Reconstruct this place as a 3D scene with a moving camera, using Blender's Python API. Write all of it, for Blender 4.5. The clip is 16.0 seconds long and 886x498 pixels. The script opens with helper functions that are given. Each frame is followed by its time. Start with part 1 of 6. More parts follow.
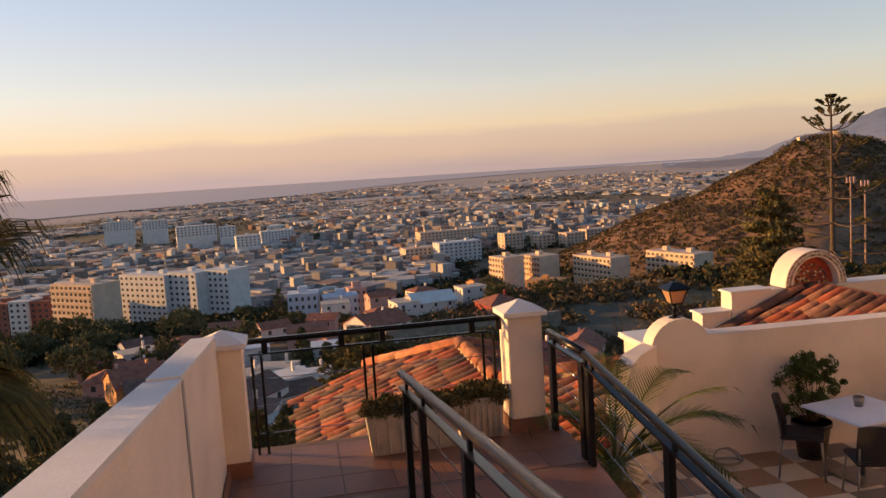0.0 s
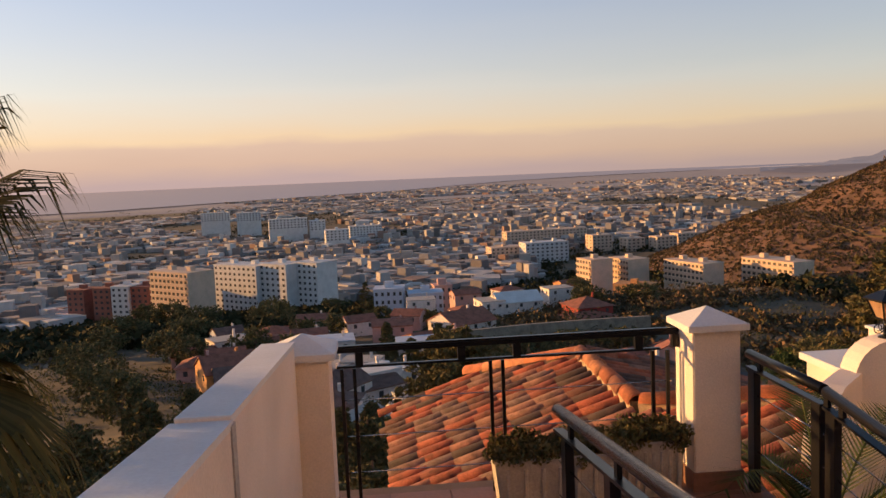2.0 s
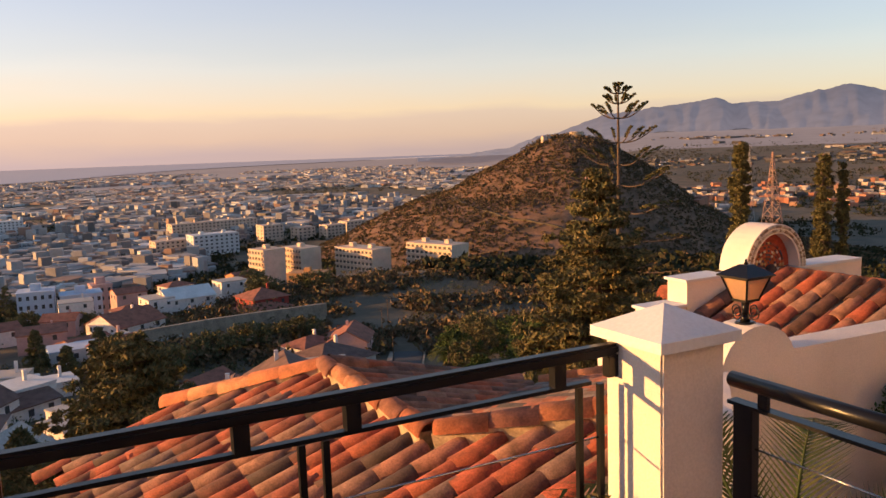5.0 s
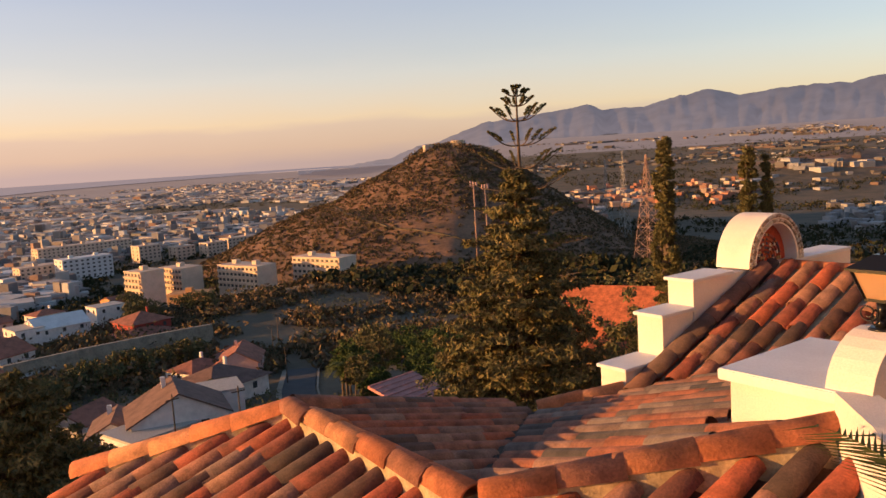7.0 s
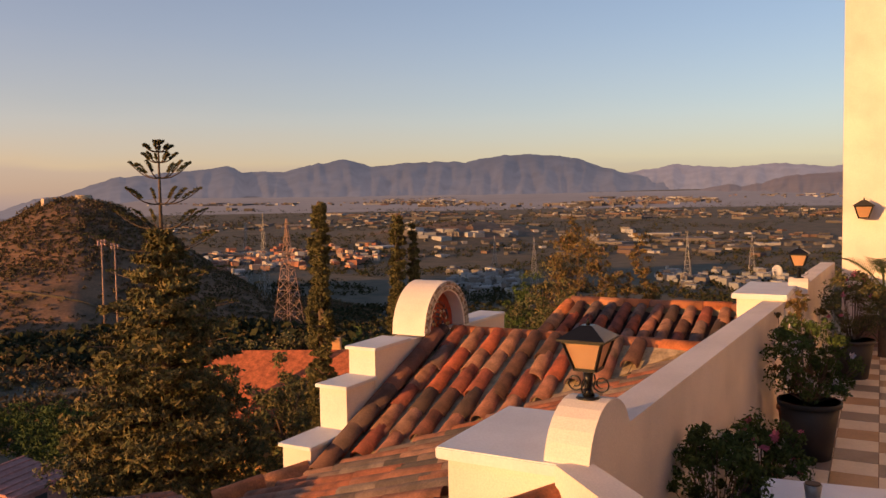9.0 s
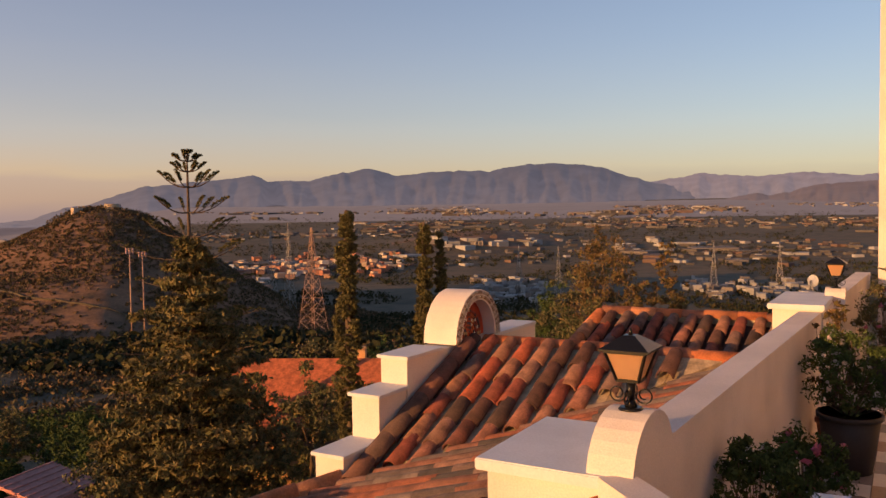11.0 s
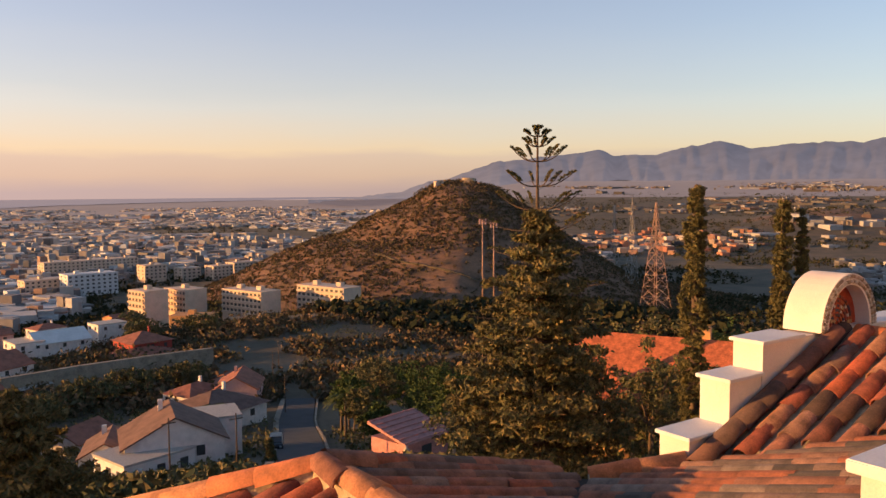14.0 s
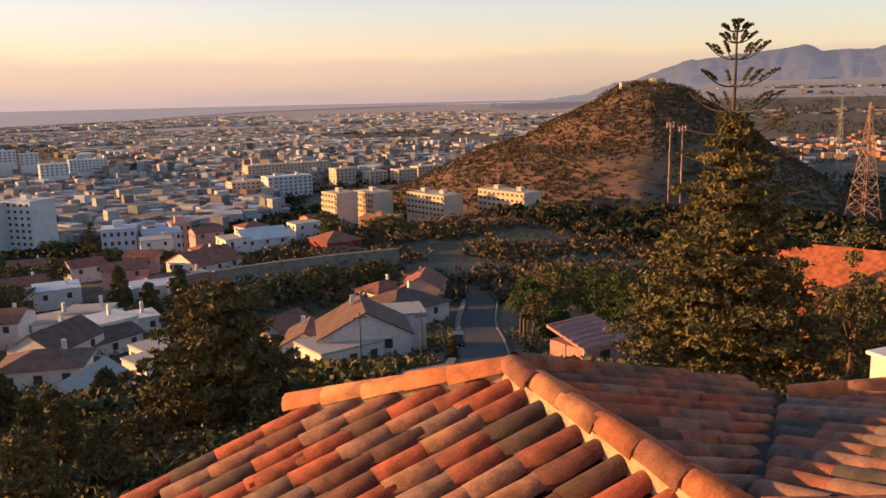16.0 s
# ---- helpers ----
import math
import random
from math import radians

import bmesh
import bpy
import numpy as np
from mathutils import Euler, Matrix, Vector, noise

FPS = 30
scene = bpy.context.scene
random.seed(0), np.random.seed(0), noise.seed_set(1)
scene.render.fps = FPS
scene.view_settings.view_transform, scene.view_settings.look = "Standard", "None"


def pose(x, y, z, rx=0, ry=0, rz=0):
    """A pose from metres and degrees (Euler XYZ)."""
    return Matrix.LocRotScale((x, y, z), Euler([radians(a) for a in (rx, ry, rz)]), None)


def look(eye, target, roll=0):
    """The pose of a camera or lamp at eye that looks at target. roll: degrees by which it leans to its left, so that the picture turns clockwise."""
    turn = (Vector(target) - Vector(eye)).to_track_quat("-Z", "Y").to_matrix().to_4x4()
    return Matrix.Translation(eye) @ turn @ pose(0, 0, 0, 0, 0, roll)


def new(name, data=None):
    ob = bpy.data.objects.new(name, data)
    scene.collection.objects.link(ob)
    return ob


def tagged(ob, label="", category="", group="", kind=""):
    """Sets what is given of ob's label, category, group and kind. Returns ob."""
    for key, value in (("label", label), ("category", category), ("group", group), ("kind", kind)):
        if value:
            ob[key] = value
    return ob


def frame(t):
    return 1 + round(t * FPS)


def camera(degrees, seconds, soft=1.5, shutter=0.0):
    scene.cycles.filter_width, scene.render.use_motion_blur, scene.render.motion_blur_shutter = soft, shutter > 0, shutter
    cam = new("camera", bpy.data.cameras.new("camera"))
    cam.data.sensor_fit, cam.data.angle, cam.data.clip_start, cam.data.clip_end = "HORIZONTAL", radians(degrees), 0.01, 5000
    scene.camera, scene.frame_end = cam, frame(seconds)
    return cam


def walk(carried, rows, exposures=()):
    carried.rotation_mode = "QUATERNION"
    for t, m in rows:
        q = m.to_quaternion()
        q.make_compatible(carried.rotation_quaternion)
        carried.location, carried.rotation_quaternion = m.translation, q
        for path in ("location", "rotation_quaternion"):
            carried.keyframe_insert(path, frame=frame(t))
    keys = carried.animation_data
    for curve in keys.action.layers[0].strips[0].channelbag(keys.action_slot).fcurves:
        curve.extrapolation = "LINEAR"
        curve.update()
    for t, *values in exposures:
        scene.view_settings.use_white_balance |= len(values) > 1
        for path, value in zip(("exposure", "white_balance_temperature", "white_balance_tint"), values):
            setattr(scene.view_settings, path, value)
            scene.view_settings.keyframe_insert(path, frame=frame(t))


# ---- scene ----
cam = camera(57.8, 16.0)
PATH = [
    (0, (1.577, -2.043, 2.739), (1.937, -0.086, 2.541), -3.6),
    (0.5, (1.56, -1.634, 2.668), (1.736, 0.348, 2.463), -3.6),
    (1, (1.489, -1.116, 2.583), (1.571, 0.87, 2.361), -3.6),
    (1.5, (1.461, -0.637, 2.524), (1.555, 1.349, 2.314), -3.2),
    (2, (1.432, -0.157, 2.472), (1.581, 1.828, 2.282), -2.4),
    (2.5, (1.399, 0.307, 2.421), (1.714, 2.273, 2.235), -2.3),
    (3, (1.49, 0.729, 2.371), (2.01, 2.652, 2.192), -1.9),
    (3.5, (1.543, 1.236, 2.292), (2.302, 3.076, 2.095), -2.3),
    (4, (1.581, 1.705, 2.233), (2.408, 3.513, 2.009), -3.0),
    (4.2, (1.536, 1.837, 2.241), (2.363, 3.643, 2.013), -2.5),
    (6.3, (1.336, 3.875, 1.957), (2.392, 5.551, 1.683), -2.5),
    (6.5, (1.35, 4.016, 1.979), (2.396, 5.7, 1.71), -2.9),
    (7, (1.353, 4.401, 1.967), (2.515, 6.012, 1.733), -3.6),
    (7.5, (1.423, 4.633, 1.96), (2.815, 6.054, 1.756), -3.1),
    (8, (1.544, 4.806, 1.97), (3.113, 6.036, 1.815), -2.0),
    (8.5, (1.529, 4.963, 1.985), (3.238, 5.995, 1.863), -2.1),
    (9, (1.471, 5.067, 1.976), (3.224, 6.024, 1.863), -0.9),
    (11.5, (1.455, 5.167, 1.971), (3.17, 6.194, 1.893), -0.8),
    (12, (1.444, 5.161, 1.971), (3.149, 6.204, 1.903), -0.7),
    (12.5, (1.44, 5.172, 1.969), (3.127, 6.244, 1.899), -0.7),
    (13, (1.45, 5.171, 1.975), (3.081, 6.327, 1.906), -1.0),
    (13.5, (1.415, 5.173, 1.969), (2.895, 6.517, 1.893), -0.8),
    (14, (1.43, 5.224, 1.958), (2.588, 6.848, 1.814), -0.4),
    (14.5, (1.479, 5.299, 1.942), (2.364, 7.076, 1.699), -0.2),
    (15, (1.43, 5.305, 1.951), (2.245, 7.109, 1.667), -0.9),
    (15.5, (1.386, 5.302, 1.965), (2.17, 7.116, 1.656), -1.2),
    (16, (1.375, 5.305, 1.969), (2.127, 7.121, 1.596), -1.2),
]
walk(cam, [(t, look(eye, target, roll)) for t, eye, target, roll in PATH], exposures=((0.0, 0.56, 6450, 16), (2.5, 0.45, 6400, 17), (3.5, 0.62, 6400, 18), (4.2, 0.76, 6350, 18), (7.5, 0.58, 6600, 20), (9.0, 0.29, 6580, 22), (12.5, 0.20, 6550, 24), (13.5, 0.53, 6500, 22), (14.5, 0.72, 6450, 17), (16.0, 0.80, 6450, 17)))

# ---- light: a very low sun from the left, clear sky ----
SUN_YAW, SUN_ELEVATION = 64.0, 6.8     # degrees; yaw to the left of +y
sun_way = Vector((-math.sin(radians(SUN_YAW)) * math.cos(radians(SUN_ELEVATION)),
                  math.cos(radians(SUN_YAW)) * math.cos(radians(SUN_ELEVATION)), math.sin(radians(SUN_ELEVATION))))
sun = new("sun", bpy.data.lights.new("sun", "SUN"))
sun.matrix_world = look((0, 0, 60), Vector((0, 0, 60)) - sun_way)
sun.data.energy, sun.data.angle, sun.data.color = 5.4, radians(0.6), (1.0, 0.51, 0.145)

world = bpy.data.worlds.new("sky")
scene.world = world
world.use_nodes = True
wn, wl = world.node_tree.nodes, world.node_tree.links
sky = wn.new("ShaderNodeTexSky")
sky.sky_type, sky.sun_disc = "NISHITA", False
sky.sun_elevation, sky.sun_rotation = radians(SUN_ELEVATION), radians(-SUN_YAW)
sky.altitude, sky.air_density, sky.dust_density, sky.ozone_density = 100, 1.0, 0.9, 2.1
wl.new(sky.outputs[0], wn["Background"].inputs[0])
wn["Background"].inputs[1].default_value = 0.15


# ---- materials ----
def stops(node, pairs):
    """Fills a colour ramp with (position, colour) pairs."""
    e = node.color_ramp.elements
    e.remove(e[1])
    e[0].position, e[0].color = pairs[0][0], (*pairs[0][1], 1)
    for p, c in pairs[1:]:
        e.new(p).color = (*c, 1)


def material(name, base, rough=0.8, metal=0.0, vary=0.15, scale=8.0, fine=60.0, bump=0.15, dark=None, island=False, objects=False, ramp=None):
    """Principled surface: colour varied at two scales, with fine relief; ramp gives colours by piece."""
    m = bpy.data.materials.new(name)
    m.use_nodes = True
    nt = m.node_tree
    n, l = nt.nodes, nt.links
    b = n["Principled BSDF"]
    b.inputs["Roughness"].default_value, b.inputs["Metallic"].default_value = rough, metal
    co = n.new("ShaderNodeTexCoord")
    geo = n.new("ShaderNodeNewGeometry")
    big, small = n.new("ShaderNodeTexNoise"), n.new("ShaderNodeTexNoise")
    big.inputs["Scale"].default_value, small.inputs["Scale"].default_value = scale, fine
    big.inputs["Detail"].default_value = 6
    small.inputs["Detail"].default_value = 3
    for tex in (big, small):
        l.new(geo.outputs["Position"], tex.inputs["Vector"])
    mix = n.new("ShaderNodeMix")
    mix.data_type = "RGBA"
    col = (*base, 1)
    lo = (*(dark or tuple(c * (1 - 2.2 * vary) for c in base)), 1)
    if ramp:
        rnd = n.new("ShaderNodeObjectInfo").outputs["Random"] if objects else geo.outputs["Random Per Island"]
        cr = n.new("ShaderNodeValToRGB")
        cr.color_ramp.interpolation = "CONSTANT"
        stops(cr, [(i / len(ramp), c) for i, c in enumerate(ramp)])
        l.new(rnd, cr.inputs[0])
        l.new(cr.outputs[0], mix.inputs[6])
        dk = n.new("ShaderNodeMix")
        dk.data_type, dk.blend_type = "RGBA", "MULTIPLY"
        dk.inputs[0].default_value = 1.0
        l.new(cr.outputs[0], dk.inputs[6])
        k = 1 - 2.2 * vary
        dk.inputs[7].default_value = (*(dark or (k, k, k)), 1)
        l.new(dk.outputs[2], mix.inputs[7])
    else:
        mix.inputs[6].default_value, mix.inputs[7].default_value = col, lo
    f = n.new("ShaderNodeMapRange")
    f.inputs[1].default_value, f.inputs[2].default_value = 0.38, 0.72
    l.new(big.outputs[0], f.inputs[0])
    l.new(f.outputs[0], mix.inputs[0])
    fin = n.new("ShaderNodeMix")
    fin.data_type, fin.blend_type = "RGBA", "MULTIPLY"
    fin.inputs[0].default_value = min(1.0, vary * 2.5)
    l.new(mix.outputs[2], fin.inputs[6])
    g = n.new("ShaderNodeMapRange")
    g.inputs[1].default_value, g.inputs[2].default_value, g.inputs[3].default_value, g.inputs[4].default_value = 0.3, 0.7, 0.6, 1.25
    l.new(small.outputs[0], g.inputs[0])
    l.new(g.outputs[0], fin.inputs[7])
    l.new(fin.outputs[2], b.inputs["Base Color"])
    if bump:
        bp = n.new("ShaderNodeBump")
        bp.inputs["Strength"].default_value, bp.inputs["Distance"].default_value = bump, 0.01
        l.new(small.outputs[0], bp.inputs["Height"])
        l.new(bp.outputs[0], b.inputs["Normal"])
    return m


M_WHITE = material("white_render", (0.78, 0.69, 0.63), 0.85, vary=0.09, scale=1.3, fine=90, bump=0.25)
M_CAPPAINT = material("white_coping_paint", (0.70, 0.71, 0.74), 0.7, vary=0.06, scale=2.5, fine=60, bump=0.15)
M_TILE_RAMP = ((0.36, 0.082, 0.042), (0.25, 0.066, 0.042), (0.30, 0.122, 0.084), (0.15, 0.050, 0.036), (0.27, 0.138, 0.104), (0.072, 0.040, 0.034), (0.38, 0.090, 0.042), (0.19, 0.110, 0.092), (0.105, 0.046, 0.035), (0.32, 0.148, 0.098))
M_TILE = material("terracotta_tile", (0.5, 0.2, 0.1), 0.85, vary=0.30, scale=7, fine=70, bump=0.5, objects=True, ramp=M_TILE_RAMP)
M_TILE_OLD_RAMP = ((0.19, 0.120, 0.100), (0.25, 0.105, 0.070), (0.13, 0.092, 0.082), (0.26, 0.135, 0.098), (0.075, 0.058, 0.054), (0.29, 0.095, 0.050), (0.22, 0.160, 0.136))
M_TILE_OLD = material("weathered_tile", (0.4, 0.2, 0.12), 0.9, vary=0.28, scale=7, fine=70, bump=0.5, objects=True, ramp=M_TILE_OLD_RAMP)
# Channels coloured darker than the covers, with the shade between them painted in.
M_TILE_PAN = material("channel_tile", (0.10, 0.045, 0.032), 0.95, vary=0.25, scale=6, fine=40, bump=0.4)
M_MORTAR = material("ochre_mortar", (0.52, 0.38, 0.24), 0.95, vary=0.22, scale=9, fine=50, bump=0.6)
M_RIDGE = material("ridge_tile", (0.5, 0.17, 0.07), 0.85, vary=0.24, scale=6, fine=60, bump=0.5, objects=True,
                   ramp=((0.56, 0.17, 0.06), (0.50, 0.16, 0.065), (0.58, 0.24, 0.11), (0.36, 0.14, 0.08), (0.54, 0.19, 0.075)))
M_BLACK = material("black_metal_paint", (0.010, 0.010, 0.012), 0.30, vary=0.1, scale=10, fine=120, bump=0.05)
M_BLACK.node_tree.nodes["Principled BSDF"].inputs["Specular IOR Level"].default_value = 0.3
M_STEEL = material("brushed_steel", (0.34, 0.34, 0.36), 0.22, metal=1.0, vary=0.08, scale=20, fine=200, bump=0.03)
M_FLOOR = material("brown_floor_tile", (0.24, 0.115, 0.075), 0.55, vary=0.12, scale=3, fine=40, bump=0.1, objects=True,
                   ramp=((0.25, 0.12, 0.08), (0.22, 0.105, 0.07), (0.27, 0.13, 0.085)))
M_GROUT = material("floor_joint", (0.20, 0.13, 0.10), 0.95, vary=0.1, scale=5)
M_CREAM = material("cream_floor_tile", (0.62, 0.55, 0.47), 0.5, vary=0.08, scale=3, fine=30, bump=0.05)
M_TAN = material("tan_floor_tile", (0.36, 0.22, 0.13), 0.5, vary=0.12, scale=3, fine=30, bump=0.05)
M_GREY = material("grey_floor_tile", (0.20, 0.17, 0.16), 0.5, vary=0.12, scale=3, fine=30, bump=0.05)
M_CONCRETE = material("pale_concrete", (0.50, 0.45, 0.40), 0.9, vary=0.15, scale=6, fine=60, bump=0.4)
M_BARK = material("bark", (0.13, 0.085, 0.055), 0.95, vary=0.2, scale=6, fine=30, bump=0.8)


def leaf(name, ramp, vary=0.15):
    m = material(name, ramp[0], 0.6, vary=vary, scale=0.6, fine=9, bump=0, island=True, ramp=ramp)
    b = m.node_tree.nodes["Principled BSDF"]
    b.inputs["Specular IOR Level"].default_value, b.inputs["Roughness"].default_value = 0.12, 0.9
    return m


M_PINE = leaf("pine_needles", ((0.165, 0.138, 0.058), (0.118, 0.112, 0.048), (0.205, 0.160, 0.068), (0.088, 0.090, 0.040), (0.23, 0.172, 0.072)))
M_CYPRESS = leaf("cypress_needles", ((0.135, 0.118, 0.048), (0.180, 0.145, 0.056), (0.100, 0.092, 0.038)))
M_DARKLEAF = leaf("dark_leaves", ((0.115, 0.115, 0.050), (0.165, 0.140, 0.062), (0.082, 0.090, 0.040), (0.205, 0.160, 0.075)))
M_LEAF = leaf("green_leaves", ((0.075, 0.11, 0.03), (0.06, 0.085, 0.025), (0.10, 0.13, 0.04), (0.05, 0.07, 0.022)))
M_DRYLEAF = leaf("dry_leaves", ((0.17, 0.115, 0.045), (0.13, 0.10, 0.04), (0.21, 0.125, 0.055)))
M_PALM = leaf("palm_leaf", ((0.075, 0.095, 0.03), (0.055, 0.075, 0.024), (0.10, 0.11, 0.035)))
M_PINK = material("pink_petals", (0.60, 0.16, 0.25), 0.6, vary=0.1, bump=0)
M_PALE = material("pale_petals", (0.75, 0.62, 0.62), 0.6, vary=0.1, bump=0)


# ---- building helpers ----
def box(bm, x0, y0, z0, x1, y1, z1):
    v = [bm.verts.new(p) for p in ((x0, y0, z0), (x1, y0, z0), (x1, y1, z0), (x0, y1, z0), (x0, y0, z1), (x1, y0, z1), (x1, y1, z1), (x0, y1, z1))]
    for f in ((3, 2, 1, 0), (4, 5, 6, 7), (0, 1, 5, 4), (1, 2, 6, 5), (2, 3, 7, 6), (3, 0, 4, 7)):
        bm.faces.new([v[i] for i in f])
    return bm


def bevelled(bm, w, segments=2):
    bmesh.ops.bevel(bm, geom=bm.edges[:], offset=w, segments=segments, affect="EDGES", clamp_overlap=True)
    return bm


def tube(bm, a, b, r0, r1=None, n=8, caps=True):
    a, b = Vector(a), Vector(b)
    r1 = r0 if r1 is None else r1
    q = (b - a).to_track_quat("Z", "Y")
    rings = []
    for p, r in ((a, r0), (b, r1)):
        rings.append([bm.verts.new(p + q @ Vector((r * math.cos(2 * math.pi * i / n), r * math.sin(2 * math.pi * i / n), 0))) for i in range(n)])
    for i in range(n):
        bm.faces.new((rings[0][i], rings[0][(i + 1) % n], rings[1][(i + 1) % n], rings[1][i])).smooth = True
    if caps:
        bm.faces.new(rings[0][::-1])
        bm.faces.new(rings[1])
    return bm


def bar(bm, a, b, w, h):
    """A square bar from a to b, w wide, h high."""
    a, b = Vector(a), Vector(b)
    d = (b - a).normalized()
    side = d.cross(Vector((0, 0, 1)))
    side = side.normalized() if side.length > 1e-4 else Vector((1, 0, 0))
    up = side.cross(d).normalized()
    vs = []
    for p in (a, b):
        for sx, sz in ((-1, -1), (1, -1), (1, 1), (-1, 1)):
            vs.append(bm.verts.new(p + side * sx * w / 2 + up * sz * h / 2))
    for f in ((3, 2, 1, 0), (4, 5, 6, 7), (0, 1, 5, 4), (1, 2, 6, 5), (2, 3, 7, 6), (3, 0, 4, 7)):
        bm.faces.new([vs[i] for i in f])
    return bm


def prism(bm, outline, axis, lo, hi):
    """An outline of (a, b) pairs pushed along axis from lo to hi. axis 'x': pairs are (y, z); 'y': (x, z); 'z': (x, y)."""
    put = {"x": lambda p, c: (c, p[0], p[1]), "y": lambda p, c: (p[0], c, p[1]), "z": lambda p, c: (p[0], p[1], c)}[axis]
    a = [bm.verts.new(put(p, lo)) for p in outline]
    b = [bm.verts.new(put(p, hi)) for p in outline]
    n = len(outline)
    bm.faces.new(a[::-1])
    bm.faces.new(b)
    for i in range(n):
        bm.faces.new((a[i], a[(i + 1) % n], b[(i + 1) % n], b[i]))
    bmesh.ops.recalc_face_normals(bm, faces=bm.faces[:])
    return bm


def mesh_of(bm, name, mat):
    me = bpy.data.meshes.new(name)
    bm.normal_update()
    bm.to_mesh(me)
    bm.free()
    for m in (mat if isinstance(mat, (list, tuple)) else (mat,)):
        me.materials.append(m)
    return me


def part(name, bm, mat, parent=None, label=""):
    ob = new(name, bm if isinstance(bm, bpy.types.Mesh) else mesh_of(bm, name, mat))
    ob.parent = parent
    if label:
        ob["label"] = label
    return ob


def setting(name, bm, mat, label=""):
    return tagged(part(name, bm, mat), label, kind="structure")


def thing(name, at, label, category, group="", turn=0):
    ob = new(name)
    ob.empty_display_size = 0.2
    ob.matrix_world = pose(*at, 0, 0, turn)
    return tagged(ob, label, category, group)


def from_arrays(name, verts, faces, mat, parent=None, smooth=False):
    me = bpy.data.meshes.new(name)
    me.from_pydata(np.asarray(verts).tolist(), [], np.asarray(faces).tolist() if not isinstance(faces, list) else faces)
    me.materials.append(mat)
    if smooth:
        me.polygons.foreach_set("use_smooth", np.ones(len(me.polygons), bool))
    me.update()
    ob = new(name, me)
    ob.parent = parent
    return ob


def B():
    return bmesh.new()


def leaves(name, centres, spread, size, per, mat, parent, rng, flat=0.6, stretch=1.6):
    """Many small leaf blades scattered in clumps round the centres; spread may be one number or one for each centre."""
    centres = np.asarray(centres, float)
    n = len(centres) * per
    c = np.repeat(centres, per, axis=0)
    sp = np.repeat(np.broadcast_to(np.asarray(spread, float).reshape(-1, 1), (len(centres), 1)), per, axis=0)
    off = rng.normal(size=(n, 3))
    off /= np.linalg.norm(off, axis=1)[:, None]
    off *= rng.random((n, 1)) ** 0.5 * sp
    off[:, 2] *= flat
    p = c + off
    a = rng.normal(size=(n, 3))
    a /= np.linalg.norm(a, axis=1)[:, None]
    b = np.cross(a, rng.normal(size=(n, 3)))
    b /= np.linalg.norm(b, axis=1)[:, None] + 1e-9
    s = size * (0.6 + 0.8 * rng.random((n, 1)))
    a, b = a * s * stretch * 0.5, b * s * 0.5
    v = np.stack([p - a, p + b * 0.8, p + a, p - b * 0.8], 1).reshape(-1, 3)
    f = np.arange(4 * n).reshape(-1, 4)
    return from_arrays(name, v, f, mat, parent)


# ---- ground ----
PROFILE_R = (0, 12, 20, 40, 80, 128, 240, 330, 450, 700, 1500, 3400, 4800)
PROFILE_Z = (-4.2, -5.0, -7.0, -12.3, -25.6, -35.8, -43.6, -55.0, -72.0, -77.0, -77.0, -74.0, -45.0)


def ground_z(x, y):
    """Height of the hillside, the plain and the hill with the water tank."""
    r = math.hypot(x - 1.4, y - 5.0)
    z = float(np.interp(r, PROFILE_R, PROFILE_Z))
    inland = max(0.0, min(1.0, (math.degrees(math.atan2(x - 1.4, y - 5.0)) - 29) / 14))
    if y - 5.0 > -abs(x):
        z += 112 * inland * inland * (3 - 2 * inland) * max(0.0, min(1.0, (r - 1000) / 3000)) ** 0.9
    z += 26.0 * math.exp(-((x - 1290) / 190) ** 2 - ((y - 690) / 120) ** 2)
    d = math.hypot(x - 362, (y - 487) * 0.9)
    aside = (x - 362) * 0.80 - (y - 487) * 0.60
    d *= 1 + 0.42 * max(0.0, min(1.0, aside / 80))
    hill = 7.5 - 0.48 * (math.sqrt(d * d + 26 ** 2) - 26) + 1.6 * noise.noise((x * 0.03, y * 0.03, 3)) + 1.4 * noise.noise((x * 0.07, y * 0.07, 6))
    if aside < 0:
        hill -= min(1.0, -aside / 35) * (6.0 * math.exp(-((d - 88) / 18) ** 2) + 3.5 * math.exp(-((d - 50) / 22) ** 2))
    knoll = 9.0 * math.exp(-((x - 140) / 60) ** 2 - ((y - 262) / 46) ** 2)
    spur = 9.0 * math.exp(-((x - 205) / 40) ** 2 - ((y - 205) / 60) ** 2)
    z += knoll + spur
    if hill > z - 12:
        k = 12.0
        h = max(0.0, min(1.0, 0.5 + 0.5 * (hill - z) / k))
        z = z * (1 - h) + hill * h + k * h * (1 - h)
    return z


def spot(yaw, drop):
    """The place on the ground seen from the terrace at this bearing and this many degrees below level."""
    a, k = radians(yaw), math.tan(radians(drop))
    r = 60.0
    while r < 4700 and ground_z(1.4 + r * math.sin(a), 5.0 + r * math.cos(a)) < 2.0 - r * k:
        r *= 1.006
    return 1.4 + r * math.sin(a), 5.0 + r * math.cos(a)


def outward(x, y, z=0.0):
    """Slides a place on the slope outwards along the line of sight from the terrace; also gives the factor for its size."""
    r = math.hypot(x - 1.4, y - 5.0)
    k = float(np.interp(r, (40, 50, 100, 170, 300), (1.0, 1.55, 1.55, 1.40, 1.08)))
    return 1.4 + (x - 1.4) * k, 5.0 + (y - 5.0) * k, 2.0 + (z - 2.0) * k, k


def ground_material():
    m = material("hillside_ground", (0.130, 0.094, 0.056), 0.95, vary=0.22, scale=0.05, fine=0.6, bump=0.3, dark=(0.060, 0.050, 0.028))
    return m


